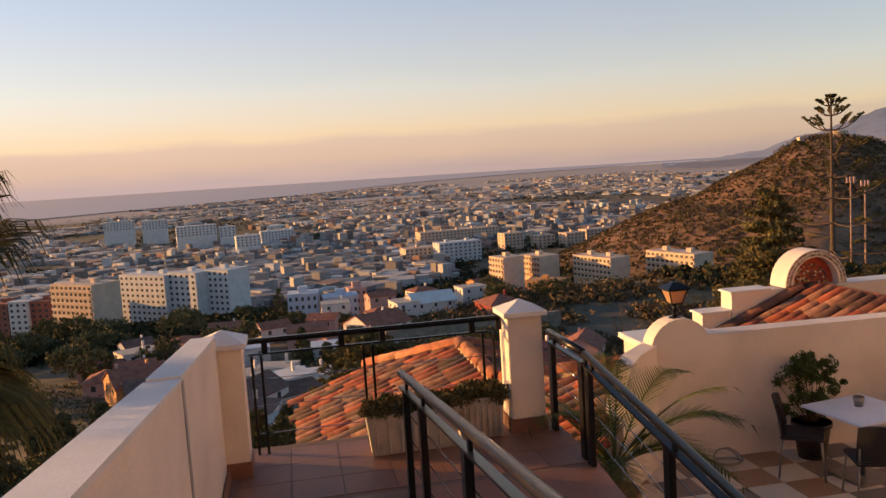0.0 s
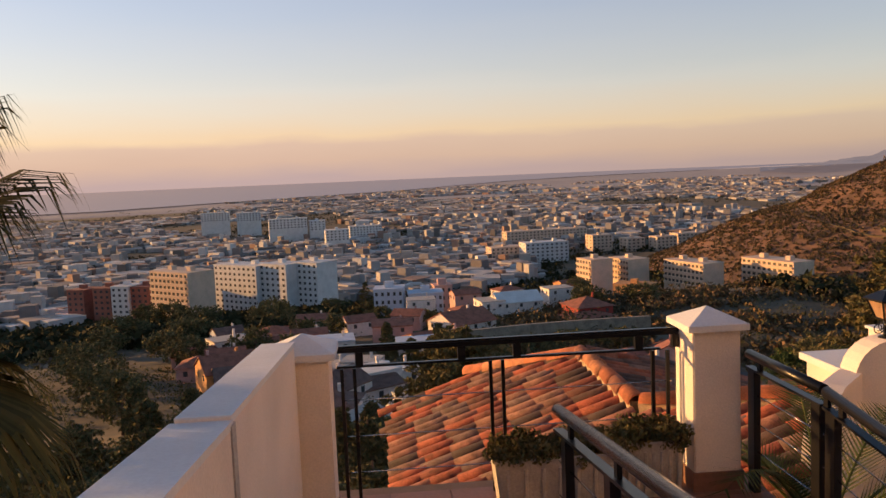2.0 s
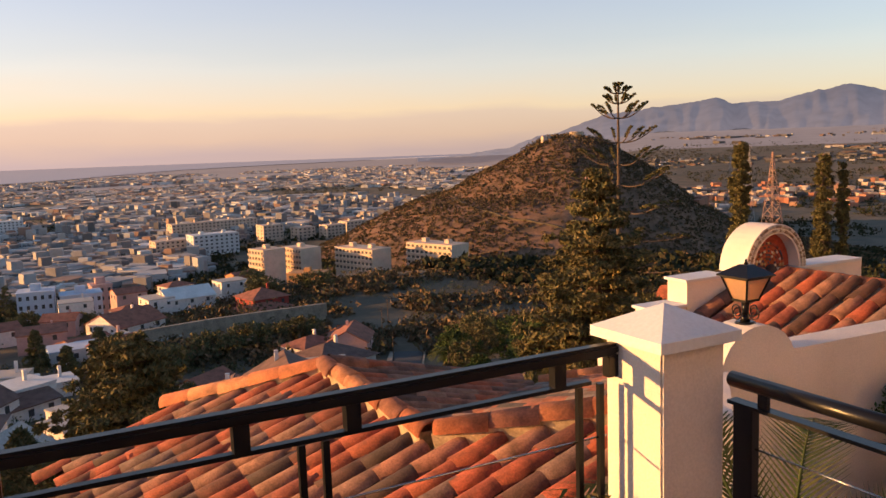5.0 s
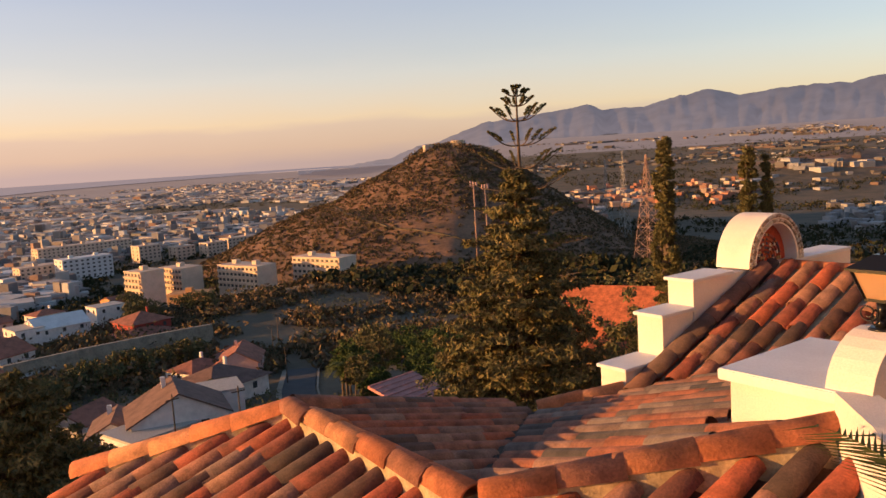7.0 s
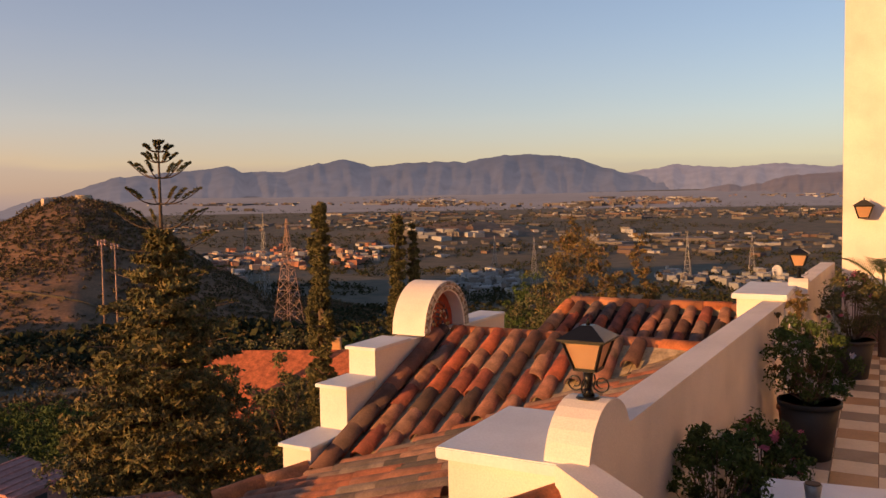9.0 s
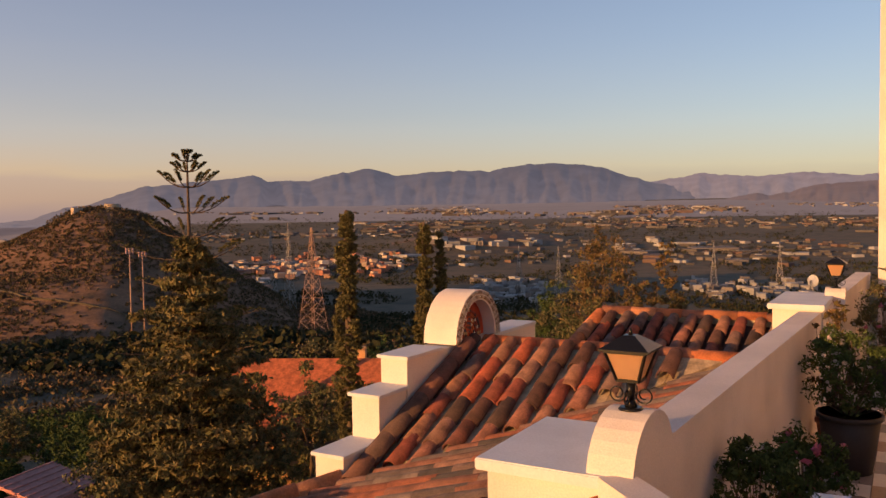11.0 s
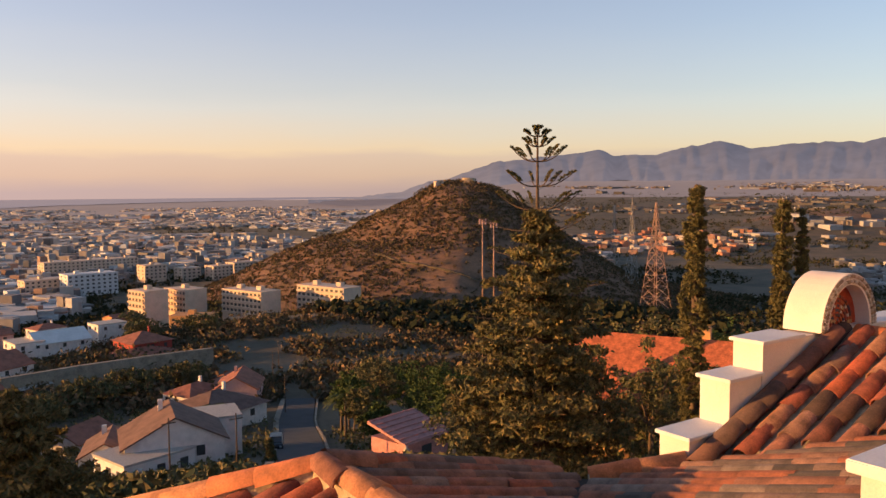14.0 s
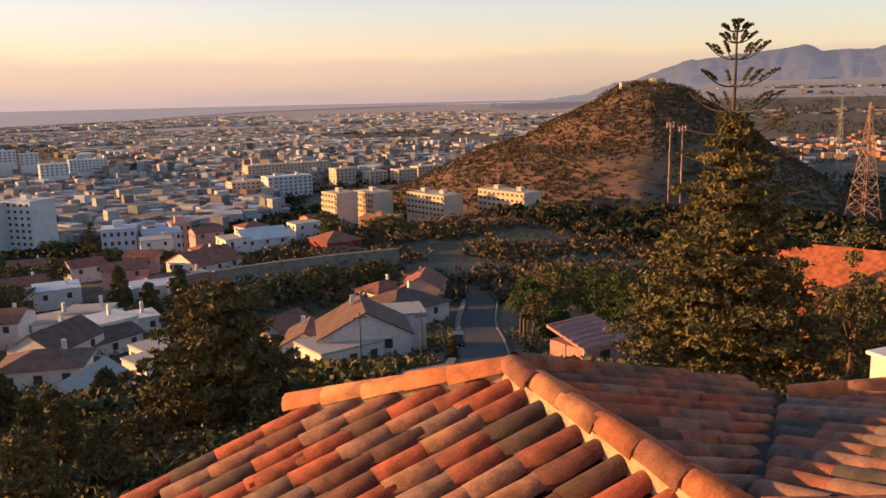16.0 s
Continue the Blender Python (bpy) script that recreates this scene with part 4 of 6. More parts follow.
M_HILLSCRUB = leaf("hill_scrub_leaves", ((0.165, 0.108, 0.060), (0.100, 0.084, 0.045), (0.235, 0.145, 0.080), (0.075, 0.070, 0.037), (0.14, 0.10, 0.05)))
pts, rad = [], []
while len(pts) < 21000:
    a, r = rng.uniform(0, 2 * math.pi), 190 * rng.random() ** 0.6
    x, y = 362 + r * math.cos(a), 487 + r * math.sin(a) / 0.9
    dense = noise.noise((x * 0.02, y * 0.02, 8))
    if dense + rng.normal() * 0.25 < (-0.45 if x > 395 or r < 25 else -0.30):
        continue
    crown = r < 34 and rng.random() < 0.3
    pts.append((x, y, ground_z(x, y) + (2.0 if crown else 0.5)))
    rad.append(rng.uniform(2.2, 3.6) if crown else rng.uniform(0.7, 2.0) if x < 395 else rng.uniform(1.4, 3.0))
tagged(leaves("hill_scrub", pts, rad, 0.85, 12, M_HILLSCRUB, None, rng, 0.6), "dark scrub and small pines on the hill", "scrub", kind="stuff")
pts, rad = [], []
while len(pts) < 8500:
    a = radians(rng.uniform(-40, 80))
    r = 34 * (380 / 34) ** rng.random() ** 0.9
    x, y = EYE.x + r * math.sin(a), EYE.y + r * math.cos(a)
    if noise.noise((x * 0.022, y * 0.022, 5)) < -0.22 or (30 < r < 160 and abs(math.degrees(a) - 25.0) * r < 250):
        continue
    pts.append((x, y, ground_z(x, y) + 0.3))
    rad.append(rng.uniform(0.5, 1.3) * (0.6 + r / 110))
tagged(leaves("slope_scrub", pts, rad, 0.36, 26, M_DARKLEAF, None, rng, 0.55), "dark green scrub on the slope", "scrub", kind="stuff")


pts, rad = [], []
while len(pts) < 5200:
    a, r = radians(rng.uniform(6, 62)), rng.uniform(150, 370)
    x, y = EYE.x + r * math.sin(a), EYE.y + r * math.cos(a)
    if noise.noise((x * 0.03, y * 0.03, 15)) < -0.34 or (r < 165 and abs(math.degrees(a) - 25.0) < 1.4):
        continue
    tall = rng.random() < 0.22
    pts.append((x, y, ground_z(x, y) + (1.9 if tall else 0.7)))
    rad.append(rng.uniform(2.8, 4.6) if tall else rng.uniform(1.0, 2.4))
tagged(leaves("knoll_scrub", pts, rad, 0.80, 28, M_HILLSCRUB, None, rng, 0.6), "dense dark shrubs on the knoll", "scrub", kind="stuff")


# ---- apartment blocks ----
M_APT = material("apartment_render", (0.68, 0.50, 0.37), 0.9, vary=0.08, scale=0.3, fine=2, bump=0)
M_APTW = material("apartment_white", (0.68, 0.66, 0.64), 0.9, vary=0.08, scale=0.3, fine=2, bump=0)
M_BRICKRED = material("red_brick", (0.34, 0.12, 0.08), 0.9, vary=0.12, scale=0.3, fine=3, bump=0)
M_ORANGE = material("orange_render", (0.60, 0.30, 0.12), 0.9, vary=0.08, scale=0.3, fine=2, bump=0)
M_REDWALL = material("dark_red_render", (0.36, 0.05, 0.035), 0.85, vary=0.1, scale=0.4, fine=2, bump=0)
M_PINKWALL = material("pink_render", (0.55, 0.33, 0.29), 0.9, vary=0.08, scale=0.4, fine=2, bump=0)
M_BLUEWHITE = material("blue_white_render", (0.50, 0.56, 0.66), 0.9, vary=0.06, scale=0.4, fine=2, bump=0)
M_PANE = material("dark_window", (0.075, 0.07, 0.07), 0.25, vary=0.1, scale=1, bump=0)
M_ROOFTILE = material("far_red_tiles", (0.36, 0.13, 0.08), 0.9, vary=0.2, scale=0.8, fine=7, bump=0.3)
M_BROWNTILE = material("far_brown_tiles", (0.20, 0.11, 0.085), 0.9, vary=0.2, scale=0.8, fine=7, bump=0.3)
M_STONE = material("stone_wall", (0.34, 0.27, 0.20), 0.95, vary=0.2, scale=0.6, fine=3, bump=0.6)
pane_mesh = {}


def pane(w, h):
    key = (round(w, 1), round(h, 1))
    if key not in pane_mesh:
        pane_mesh[key] = mesh_of(box(B(), -w / 2, -0.06, 0, w / 2, 0.04, h), "window", M_PANE)
    return pane_mesh[key]


def block(x, y, w, d, top, turn, storeys, cols, wall, label, bands=True, group="", side=2):
    """A flat-roofed block: walls, slab bands, parapet, roof huts and windows on the sides that show."""
    if math.hypot(x, y) < 280:
        x, y, top, k = outward(x, y, top)
        w, d = w * k, d * k
    g = min(ground_z(x, y), top - 3 * storeys) - 0.5
    t = thing("apartment_building", (x, y, g), label, "building", group, turn)
    h = top - g
    part("wall", box(B(), -w / 2, -d / 2, 0, w / 2, d / 2, h), wall, t)
    part("roof", box(B(), -w / 2 - 0.2, -d / 2 - 0.2, h, w / 2 + 0.2, d / 2 + 0.2, h + 0.5), wall, t)
    for k in range(max(1, cols // 4)):
        hx = -w / 2 + w * (k + 0.5) / max(1, cols // 4)
        part("roof_hut", box(B(), hx - 1.6, -1.5, h + 0.5, hx + 1.6, 1.5, h + 2.6), wall, t)
    f = min(3.0, h / storeys)
    pw, ph = w / cols * (0.58 if bands else 0.42), f * 0.44
    for s in range(storeys):
        z = h - f * (s + 1) + f * 0.3
        if bands:
            part("balcony", box(B(), -w / 2 + 0.4, -d / 2 - 0.9, z - f * 0.28, w / 2 - 0.4, -d / 2 + 0.01, z + 0.15), wall, t)
        for c in range(cols):
            ob = part("window", pane(pw, ph), None, t)
            ob.location = (-w / 2 + w * (c + 0.5) / cols, -d / 2, z + (0.2 if bands else 0))
        for c in range(side):
            ob = part("window", pane(pw, ph), None, t)
            ob.matrix_local = pose(-w / 2, -d / 2 + d * (c + 0.5) / side, z, 0, 0, -90)
    return t


APT = "tall pale apartment block with rows of dark windows"
block(-99, 406, 30, 16, -41, -40, 9, 9, M_APT, APT, group="apartment towers")
block(-74, 442, 34, 15, -43, -40, 9, 9, M_APTW, APT, False, group="apartment towers")
block(-52, 428, 20, 15, -42, -40, 10, 5, M_APTW, APT, False, group="apartment towers")
block(-35, 424, 18, 15, -41.5, -40, 10, 5, M_APTW, APT, False, group="apartment towers")
for k, (x, y, z, mt) in enumerate(((-150, 452, -53, M_BRICKRED), (-139, 448, -52, M_APTW), (-128, 446, -52.5, M_BRICKRED), (-166, 458, -54, M_BRICKRED), (-118, 450, -54, M_BRICKRED))):
    block(x, y, 11, 14, z, -20, 5, 3, mt, "red brick and white housing block", False, group="brick housing blocks")
ROW = "long cream apartment block of four storeys in warm light"
block(114, 420, 15, 13, -47, -74, 4, 5, M_APT, ROW, group="hillside apartments")
block(135, 427, 19, 13, -48.5, -74, 4, 7, M_APT, ROW, group="hillside apartments")
block(162, 404, 31, 13, -49, -72, 4, 10, M_APT, ROW, group="hillside apartments")
block(196, 382, 34, 13, -47.5, -72, 5, 10, M_APT, ROW, group="hillside apartments")
block(125, 386, 18, 12, -56.5, -38, 2, 4, M_ORANGE, "low orange building with flat roof", False)
block(138, 672, 38, 18, -60, 8, 5, 9, M_APTW, "white public building with a tall arcade", False)
GREY = "grey-beige city block with many windows"
for x, y, w, z in ((106, 687, 28, -64), (204, 738, 20, -62), (233, 729, 18, -65.5), (259, 720, 20, -64.5), (173, 838, 90, -62.5), (-113, 991, 46, -46), (-78, 995, 19, -50), (-49, 897, 26, -56), (-236, 1174, 40, -42), (-190, 1180, 34, -44), (-20, 1010, 40, -60), (300, 760, 34, -66)):
    block(x, y, w, 16, z, 10, 4, max(3, int(w / 4)), M_APT if x > 0 else M_APTW, GREY, False, group="city blocks")
block(174, 286, 10, 8, -46, 25, 2, 3, M_BLUEWHITE, "small white and blue building on the slope", False)
block(2.7, 235, 8.6, 8, -30.8, -5, 4, 5, M_BLUEWHITE, "blue-white block of flats", False, group="blue-white flats")
block(12.9, 230, 9.8, 8, -31.8, 0, 3, 6, M_BLUEWHITE, "blue-white block of flats", False, group="blue-white flats")
block(19.5, 254, 5.6, 6, -33.4, 5, 3, 3, M_PINKWALL, "small pink block of flats", False)


# ---- road and houses on the slope ----
M_REDTILE = material("bright_red_tiles", (0.60, 0.16, 0.06), 0.9, vary=0.25, scale=3, fine=9, bump=0.8)
def strip(name, line, width, mat, label, lift=0.12, wall=0.0, slide=True):
    """A road or wall that follows the ground along a line of (x, y)."""
    line = [outward(*p)[:2] for p in line] if slide else line
    pts = []
    for (x0, y0), (x1, y1) in zip(line, line[1:]):
        n = max(2, int(math.hypot(x1 - x0, y1 - y0) / 3))
        pts += [(x0 + (x1 - x0) * i / n, y0 + (y1 - y0) * i / n) for i in range(n)]
    pts.append(line[-1])
    v, f = [], []
    for i, (x, y) in enumerate(pts):
        a, b = pts[max(0, i - 1)], pts[min(len(pts) - 1, i + 1)]
        d = Vector((b[0] - a[0], b[1] - a[1])).normalized()
        s = Vector((-d.y, d.x)) * width / 2
        g = ground_z(x, y)
        for k in (1, -1):
            v.append((x + s.x * k, y + s.y * k, g + lift + wall))
        for k in (1, -1):
            v.append((x + s.x * k, y + s.y * k, g - 1.5))
    for i in range(len(pts) - 1):
        o = 4 * i
        f += [(o, o + 1, o + 5, o + 4), (o, o + 4, o + 6, o + 2), (o + 1, o + 3, o + 7, o + 5)]
    f += [(0, 2, 3, 1), (len(v) - 4, len(v) - 3, len(v) - 1, len(v) - 2)]
    ob = from_arrays(name, v, f, mat)
    return tagged(ob, label, kind="structure")


ROAD = ((17.0, 40), (22.0, 50), (27.7, 61.5), (37, 81), (46.8, 102), (57.8, 127), (66.8, 144))
strip("road", ROAD, 5.6, M_ROAD, "dark asphalt lane going down the slope", 0.25, slide=False)
strip("pavement", tuple((x - 3.0, y + 1.3) for x, y in ROAD), 0.9, M_STONE, "worn concrete pavement", 0.34, slide=False)
strip("pavement_far_side", tuple((x + 2.9, y - 1.3) for x, y in ROAD), 0.35, M_STONE, "worn concrete kerb strip", 0.34, slide=False)
strip("stone_wall", ((14, 122), (24, 127), (36, 131), (46, 133)), 1.2, M_STONE, "long stone retaining wall above the trees", 0.2, 5.0)
strip("hill_track", tuple(spot(a, d) for a, d in ((28.4, 3.25), (29.3, 3.92), (30.6, 4.45), (32.1, 4.94), (34.1, 5.43), (36.4, 5.9), (38.0, 6.5))), 1.8, M_GROUND, "narrow dusty road cut across the hill", 0.6, slide=False)


def dwelling(x, y, w, d, eave, ridge, turn, wall, roof, label, kind="gable", windows=2, chimney=True, door=False, slide=True):
    """A small house; eave and ridge are world heights, the ridge runs along its width."""
    e0 = eave
    if slide:
        x, y, eave, k = outward(x, y, eave)
        ridge, w, d = eave + (ridge - e0) * k, w * k, d * k
    g = min(ground_z(x, y), eave - 2.6) - 1.0
    t = thing("house", (x, y, g), label, "house", "", turn)
    e, r = eave - g, ridge - g
    if kind == "gable":
        part("wall", prism(B(), ((-d / 2, 0), (-d / 2, e), (0, r - 0.12), (d / 2, e), (d / 2, 0)), "x", -w / 2, w / 2), wall, t)
        for s in (1, -1):
            bm = B()
            prism(bm, ((-d / 2 * 1.1, e - 0.12 * (r - e) - 0.02), (-d / 2 * 1.1, e + 0.16 - 0.12 * (r - e)), (0, r + 0.12), (0, r - 0.06)), "x", -w / 2 - 0.25, w / 2 + 0.25)
            if s < 0:
                for v in bm.verts:
                    v.co.y = -v.co.y
                bmesh.ops.reverse_faces(bm, faces=bm.faces[:])
            part("roof", bm, roof, t)
    elif kind == "hip":
        part("wall", box(B(), -w / 2, -d / 2, 0, w / 2, d / 2, e), wall, t)
        bm = B()
        k = 1.12
        lo = [bm.verts.new((sx * w / 2 * k, sy * d / 2 * k, e)) for sx, sy in ((-1, -1), (1, -1), (1, 1), (-1, 1))]
        hi = [bm.verts.new((-max(0, w - d) / 2, 0, r)), bm.verts.new((max(0.1, w - d) / 2, 0, r))]
        for f in ((lo[0], lo[1], hi[1], hi[0]), (lo[1], lo[2], hi[1]), (lo[2], lo[3], hi[0], hi[1]), (lo[3], lo[0], hi[0]), (lo[3], lo[2], lo[1], lo[0])):
            bm.faces.new(f)
        part("roof", bm, roof, t)
    else:
        part("wall", box(B(), -w / 2, -d / 2, 0, w / 2, d / 2, e), wall, t)
        part("roof", box(B(), -w / 2 - 0.1, -d / 2 - 0.1, e, w / 2 + 0.1, d / 2 + 0.1, e + 0.25), roof, t)
    if chimney:
        part("chimney", box(B(), w * 0.2, d * 0.08, e, w * 0.2 + 0.5, d * 0.08 + 0.5, max(r, e) + 0.7), wall, t)
    for i in range(windows):
        wx = -w / 2 + w * (i + 0.5) / windows
        ob = part("window", pane(0.9, 1.1), None, t)
        ob.location = (wx, -d / 2, e - 1.7)
        ob = part("window", pane(0.9, 1.1), None, t)
        ob.matrix_local = pose(-w / 2, -d / 2 + d * (i + 0.5) / windows, e - 1.7, 0, 0, -90)
    if door:
        ob = part("door", pane(1.0, 2.0), None, t)
        ob.location = (0.2, -d / 2, e - 2.6)
    return t


HW = "white house with "
dwelling(18.2, 62, 5.2, 6.5, -15.0, -13.3, 78, M_WHITE, M_BROWNTILE, "pale cream house with a brown tiled gable roof")
dwelling(21.4, 66, 3.6, 6.0, -15.2, -14.2, 78, M_WHITE, M_CONCRETE, HW + "a flat terrace roof", "flat", 1, False)
dwelling(14.8, 57, 3.2, 3.4, -17.0, -16.3, 60, M_WHITE, M_ROOFTILE, "small white outbuilding with orange tiles", "gable", 1)
dwelling(17.0, 54.5, 3.0, 2.6, -17.2, -16.7, 20, M_WHITE, M_BROWNTILE, "low white outbuilding with dark tiles", "gable", 1, False)
dwelling(30.5, 88, 8.0, 7.0, -20.6, -19.0, 20, M_WHITE, M_BROWNTILE, HW + "a brown hipped roof beside the lane", "hip")
dwelling(37.0, 98, 6.0, 5.0, -21.2, -19.8, 60, M_PINKWALL, M_ROOFTILE, "pink house with red tiled roof", "gable", 1)
dwelling(43.7, 166, 8.0, 8.0, -26.6, -24.8, 12, M_REDWALL, M_ROOFTILE, "dark red house with two storeys", "hip", 3)
dwelling(42.0, 160, 11.0, 8.0, -28.0, -26.9, 12, M_REDWALL, M_ROOFTILE, "low red tiled wing of the red house", "hip", 3, False)
dwelling(15.1, 145, 9.5, 8.0, -24.4, -22.6, 32, M_WHITE, M_ROOFTILE, HW + "an orange-red tiled gable roof", "gable", 3)
dwelling(31.5, 184, 10.5, 8.0, -27.6, -25.8, 10, M_WHITE, M_APTW, "white hall with a pale pitched roof", "gable", 3, False)
dwelling(25.0, 181, 5.5, 7.0, -27.0, -26.5, 10, M_WHITE, M_CONCRETE, "white house with a flat roof", "flat", 2)
dwelling(-6.8, 127, 6.0, 6.0, -23.0, -22.5, 5, M_WHITE, M_BLUEWHITE, "white flat-roofed house with a blue awning", "flat", 2)
dwelling(2.4, 143, 7.0, 6.0, -24.0, -23.2, 0, M_PINKWALL, M_ROOFTILE, "pale house with a low tiled roof", "gable", 2)
dwelling(8.0, 131, 6.5, 5.0, -24.2, -23.4, 30, M_ORANGE, M_ROOFTILE, "orange house with low tiled roof", "gable", 2, False)
dwelling(-4.5, 86, 7.0, 5.0, -19.6, -18.2, 55, M_WHITE, M_BROWNTILE, HW + "dark gable roofs", "gable", 2)
dwelling(-0.8, 92, 6.0, 4.5, -19.7, -18.9, 30, M_WHITE, M_APTW, "white house with curved white terrace walls", "flat", 1)
dwelling(-10.5, 100, 5.0, 5.0, -20.2, -19.3, -15, M_WHITE, M_ROOFTILE, HW + "red tiles", "gable", 2)
dwelling(-16, 96, 6.0, 5.0, -20.4, -19.3, 15, M_WHITE, M_BROWNTILE, HW + "brown tiles", "gable", 2)
dwelling(3.4, 61, 3.6, 3.4, -15.1, -14.7, 25, M_WHITE, M_CONCRETE, "small white flat-roofed house", "flat", 1, False)
dwelling(-1.2, 57, 5.0, 4.0, -15.2, -14.0, 60, M_WHITE, M_CONCRETE, "white house with a grey sloping roof", "gable", 1, False)
dwelling(-8.0, 40, 4.2, 4.0, -12.0, -10.9, 30, M_WHITE, M_BROWNTILE, "pale house with a brown tiled roof", "gable", 1, False)
dwelling(-18.5, 101, 6.5, 6.0, -20.4, -18.8, 25, M_ORANGE, M_ROOFTILE, "yellow-orange house with a tiled roof", "gable", 2)
dwelling(-24.5, 112, 5.0, 5.0, -22.4, -21.2, 0, M_PINKWALL, M_ROOFTILE, "pale house with a tiled roof", "hip", 2)
dwelling(34.5, 32.0, 9.0, 6.5, -7.7, -5.7, -64, M_ORANGE, M_REDTILE, "orange house with a bright red tiled roof among trees", "gable", 2)
dwelling(28.2, 30.0, 2.9, 2.9, -7.2, -5.9, -64, M_ORANGE, M_REDTILE, "orange annexe with a red tiled roof", "hip", 1, False)

for k, (x, y, w, eave, turn, mt, rf, kd) in enumerate(((-12, 140, 6, -24.6, 10, M_WHITE, M_ROOFTILE, "gable"), (-19, 148, 6, -25.2, -10, M_PINKWALL, M_ROOFTILE, "hip"), (-26, 140, 6, -24.6, 30, M_WHITE, M_CONCRETE, "flat"), (-4, 158, 6, -25.8, 20, M_WHITE, M_ROOFTILE, "gable"), (6, 163, 6, -26.0, -20, M_PINKWALL, M_ROOFTILE, "gable"), (18, 166, 6, -26.3, 15, M_WHITE, M_ROOFTILE, "hip"), (10, 196, 7, -28.3, 0, M_WHITE, M_CONCRETE, "flat"), (22, 205, 7, -28.8, 10, M_PINKWALL, M_ROOFTILE, "gable"), (34, 212, 7, -29.4, 20, M_WHITE, M_ROOFTILE, "hip"), (46, 205, 7, -28.6, 12, M_WHITE, M_CONCRETE, "flat"), (-14, 172, 7, -27.5, 0, M_WHITE, M_ROOFTILE, "gable"), (56, 232, 8, -31.6, 18, M_ORANGE, M_ROOFTILE, "gable"), (-22, 118, 5.5, -22.6, 12, M_WHITE, M_ROOFTILE, "gable"), (11, 121, 5.5, -23.0, 25, M_WHITE, M_ROOFTILE, "gable"), (-2, 104, 5, -21.3, -15, M_WHITE, M_CONCRETE, "flat"))):
    dwelling(x, y, w, w * 0.8, eave, eave + 1.0, turn, mt, rf, "small pale house among trees on the slope", kd, 2, k % 2 == 0)

# more houses and terraces, by bearing and depression from the landing
for k, (yaw, drop, w, high, turn, mt, rf, kd, label) in enumerate((
        (-4.2, 14.6, 9, 3.0, 20, M_WHITE, M_CONCRETE, "flat", "white flat-roofed house with a roof terrace"),
        (-1.6, 16.2, 10, 2.8, 35, M_WHITE, M_BROWNTILE, "gable", "white house with a dark tiled gable"),
        (0.6, 15.0, 8, 2.6, 10, M_WHITE, M_APTW, "flat", "white house with a curved terrace"),
        (3.2, 17.4, 9, 2.6, 25, M_WHITE, M_CONCRETE, "flat", "white house with a grey flat roof"),
        (-5.0, 17.6, 9, 2.8, -10, M_WHITE, M_BROWNTILE, "hip", "pale house with a brown hipped roof"),
        (10.6, 16.6, 8, 2.6, 40, M_WHITE, M_ROOFTILE, "gable", "small pale house with an orange tiled roof"),
        (12.4, 17.8, 7, 2.4, 70, M_APTW, M_BROWNTILE, "gable", "low outbuilding with dark ridged tiles"),
        (14.6, 18.4, 8, 2.3, 15, M_WHITE, M_CONCRETE, "flat", "white terrace house with a grey roof"),
        (18.0, 14.4, 9, 3.0, 25, M_WHITE, M_ROOFTILE, "hip", "white house with a red hipped roof by the lane"),
        (20.6, 13.6, 8, 2.8, 40, M_PINKWALL, M_ROOFTILE, "gable", "pink house with a red tiled roof by the lane"),
        (-9.0, 12.4, 9, 3.0, 15, M_ORANGE, M_ROOFTILE, "gable", "yellow-orange house lit by the low sun"),
        (-7.2, 11.6, 9, 3.2, -15, M_APT, M_ROOFTILE, "hip", "cream house with a tiled hipped roof"),
        (-11.4, 11.2, 8, 3.0, 30, M_APTW, M_BROWNTILE, "gable", "pale house among dark trees"),
        (-13.8, 12.6, 9, 3.0, 0, M_PINKWALL, M_ROOFTILE, "gable", "pink house among dark trees"),
        (4.6, 12.6, 9, 3.2, 20, M_PINKWALL, M_CONCRETE, "flat", "pinkish flat-roofed house on the slope"),
        (2.2, 12.9, 10, 3.0, 5, M_APTW, M_BLUEWHITE, "flat", "white house with a blue roof edge"),
        (7.6, 12.9, 8, 2.6, 30, M_ORANGE, M_CONCRETE, "flat", "orange house with a terrace roof"))):
    x, y = spot(yaw, drop)
    e = ground_z(x, y) + high
    dwelling(x, y, w, w * 0.78, e, e + 1.5, turn, mt, rf, label, kd, 3, k % 2 == 0, False, False)

# pink pergola hut with statuette-like finials beside the lane
hx_, hy_, hz_, hk_ = outward(30.0, 49.2, -15.9)
hut = thing("hut", (hx_, hy_, hz_), "faded pink hut with a slatted flat roof", "hut", "", 12)
M_FADED = material("faded_pink_paint", (0.58, 0.25, 0.21), 0.85, vary=0.15, scale=2, fine=12, bump=0.2)
hut.scale = (hk_, hk_, hk_)
part("wall", box(B(), -2.0, -1.6, -2, 2.0, 1.6, 1.75), M_FADED, hut)
part("roof", prism(B(), ((-1.8, 1.7), (-1.8, 1.85), (1.8, 2.75), (1.8, 2.55)), "x", -2.15, 2.15), M_FADED, hut)
for k in range(7):
    y_ = -1.7 + k * 0.55
    part("slat", box(B(), -2.15, y_, 1.87 + (y_ + 1.8) * 0.25, 2.15, y_ + 0.10, 1.93 + (y_ + 1.8) * 0.25), M_FADED, hut)
part("door", box(B(), -0.5, -1.63, 0.0, 0.4, -1.58, 1.4), M_PANE, hut)
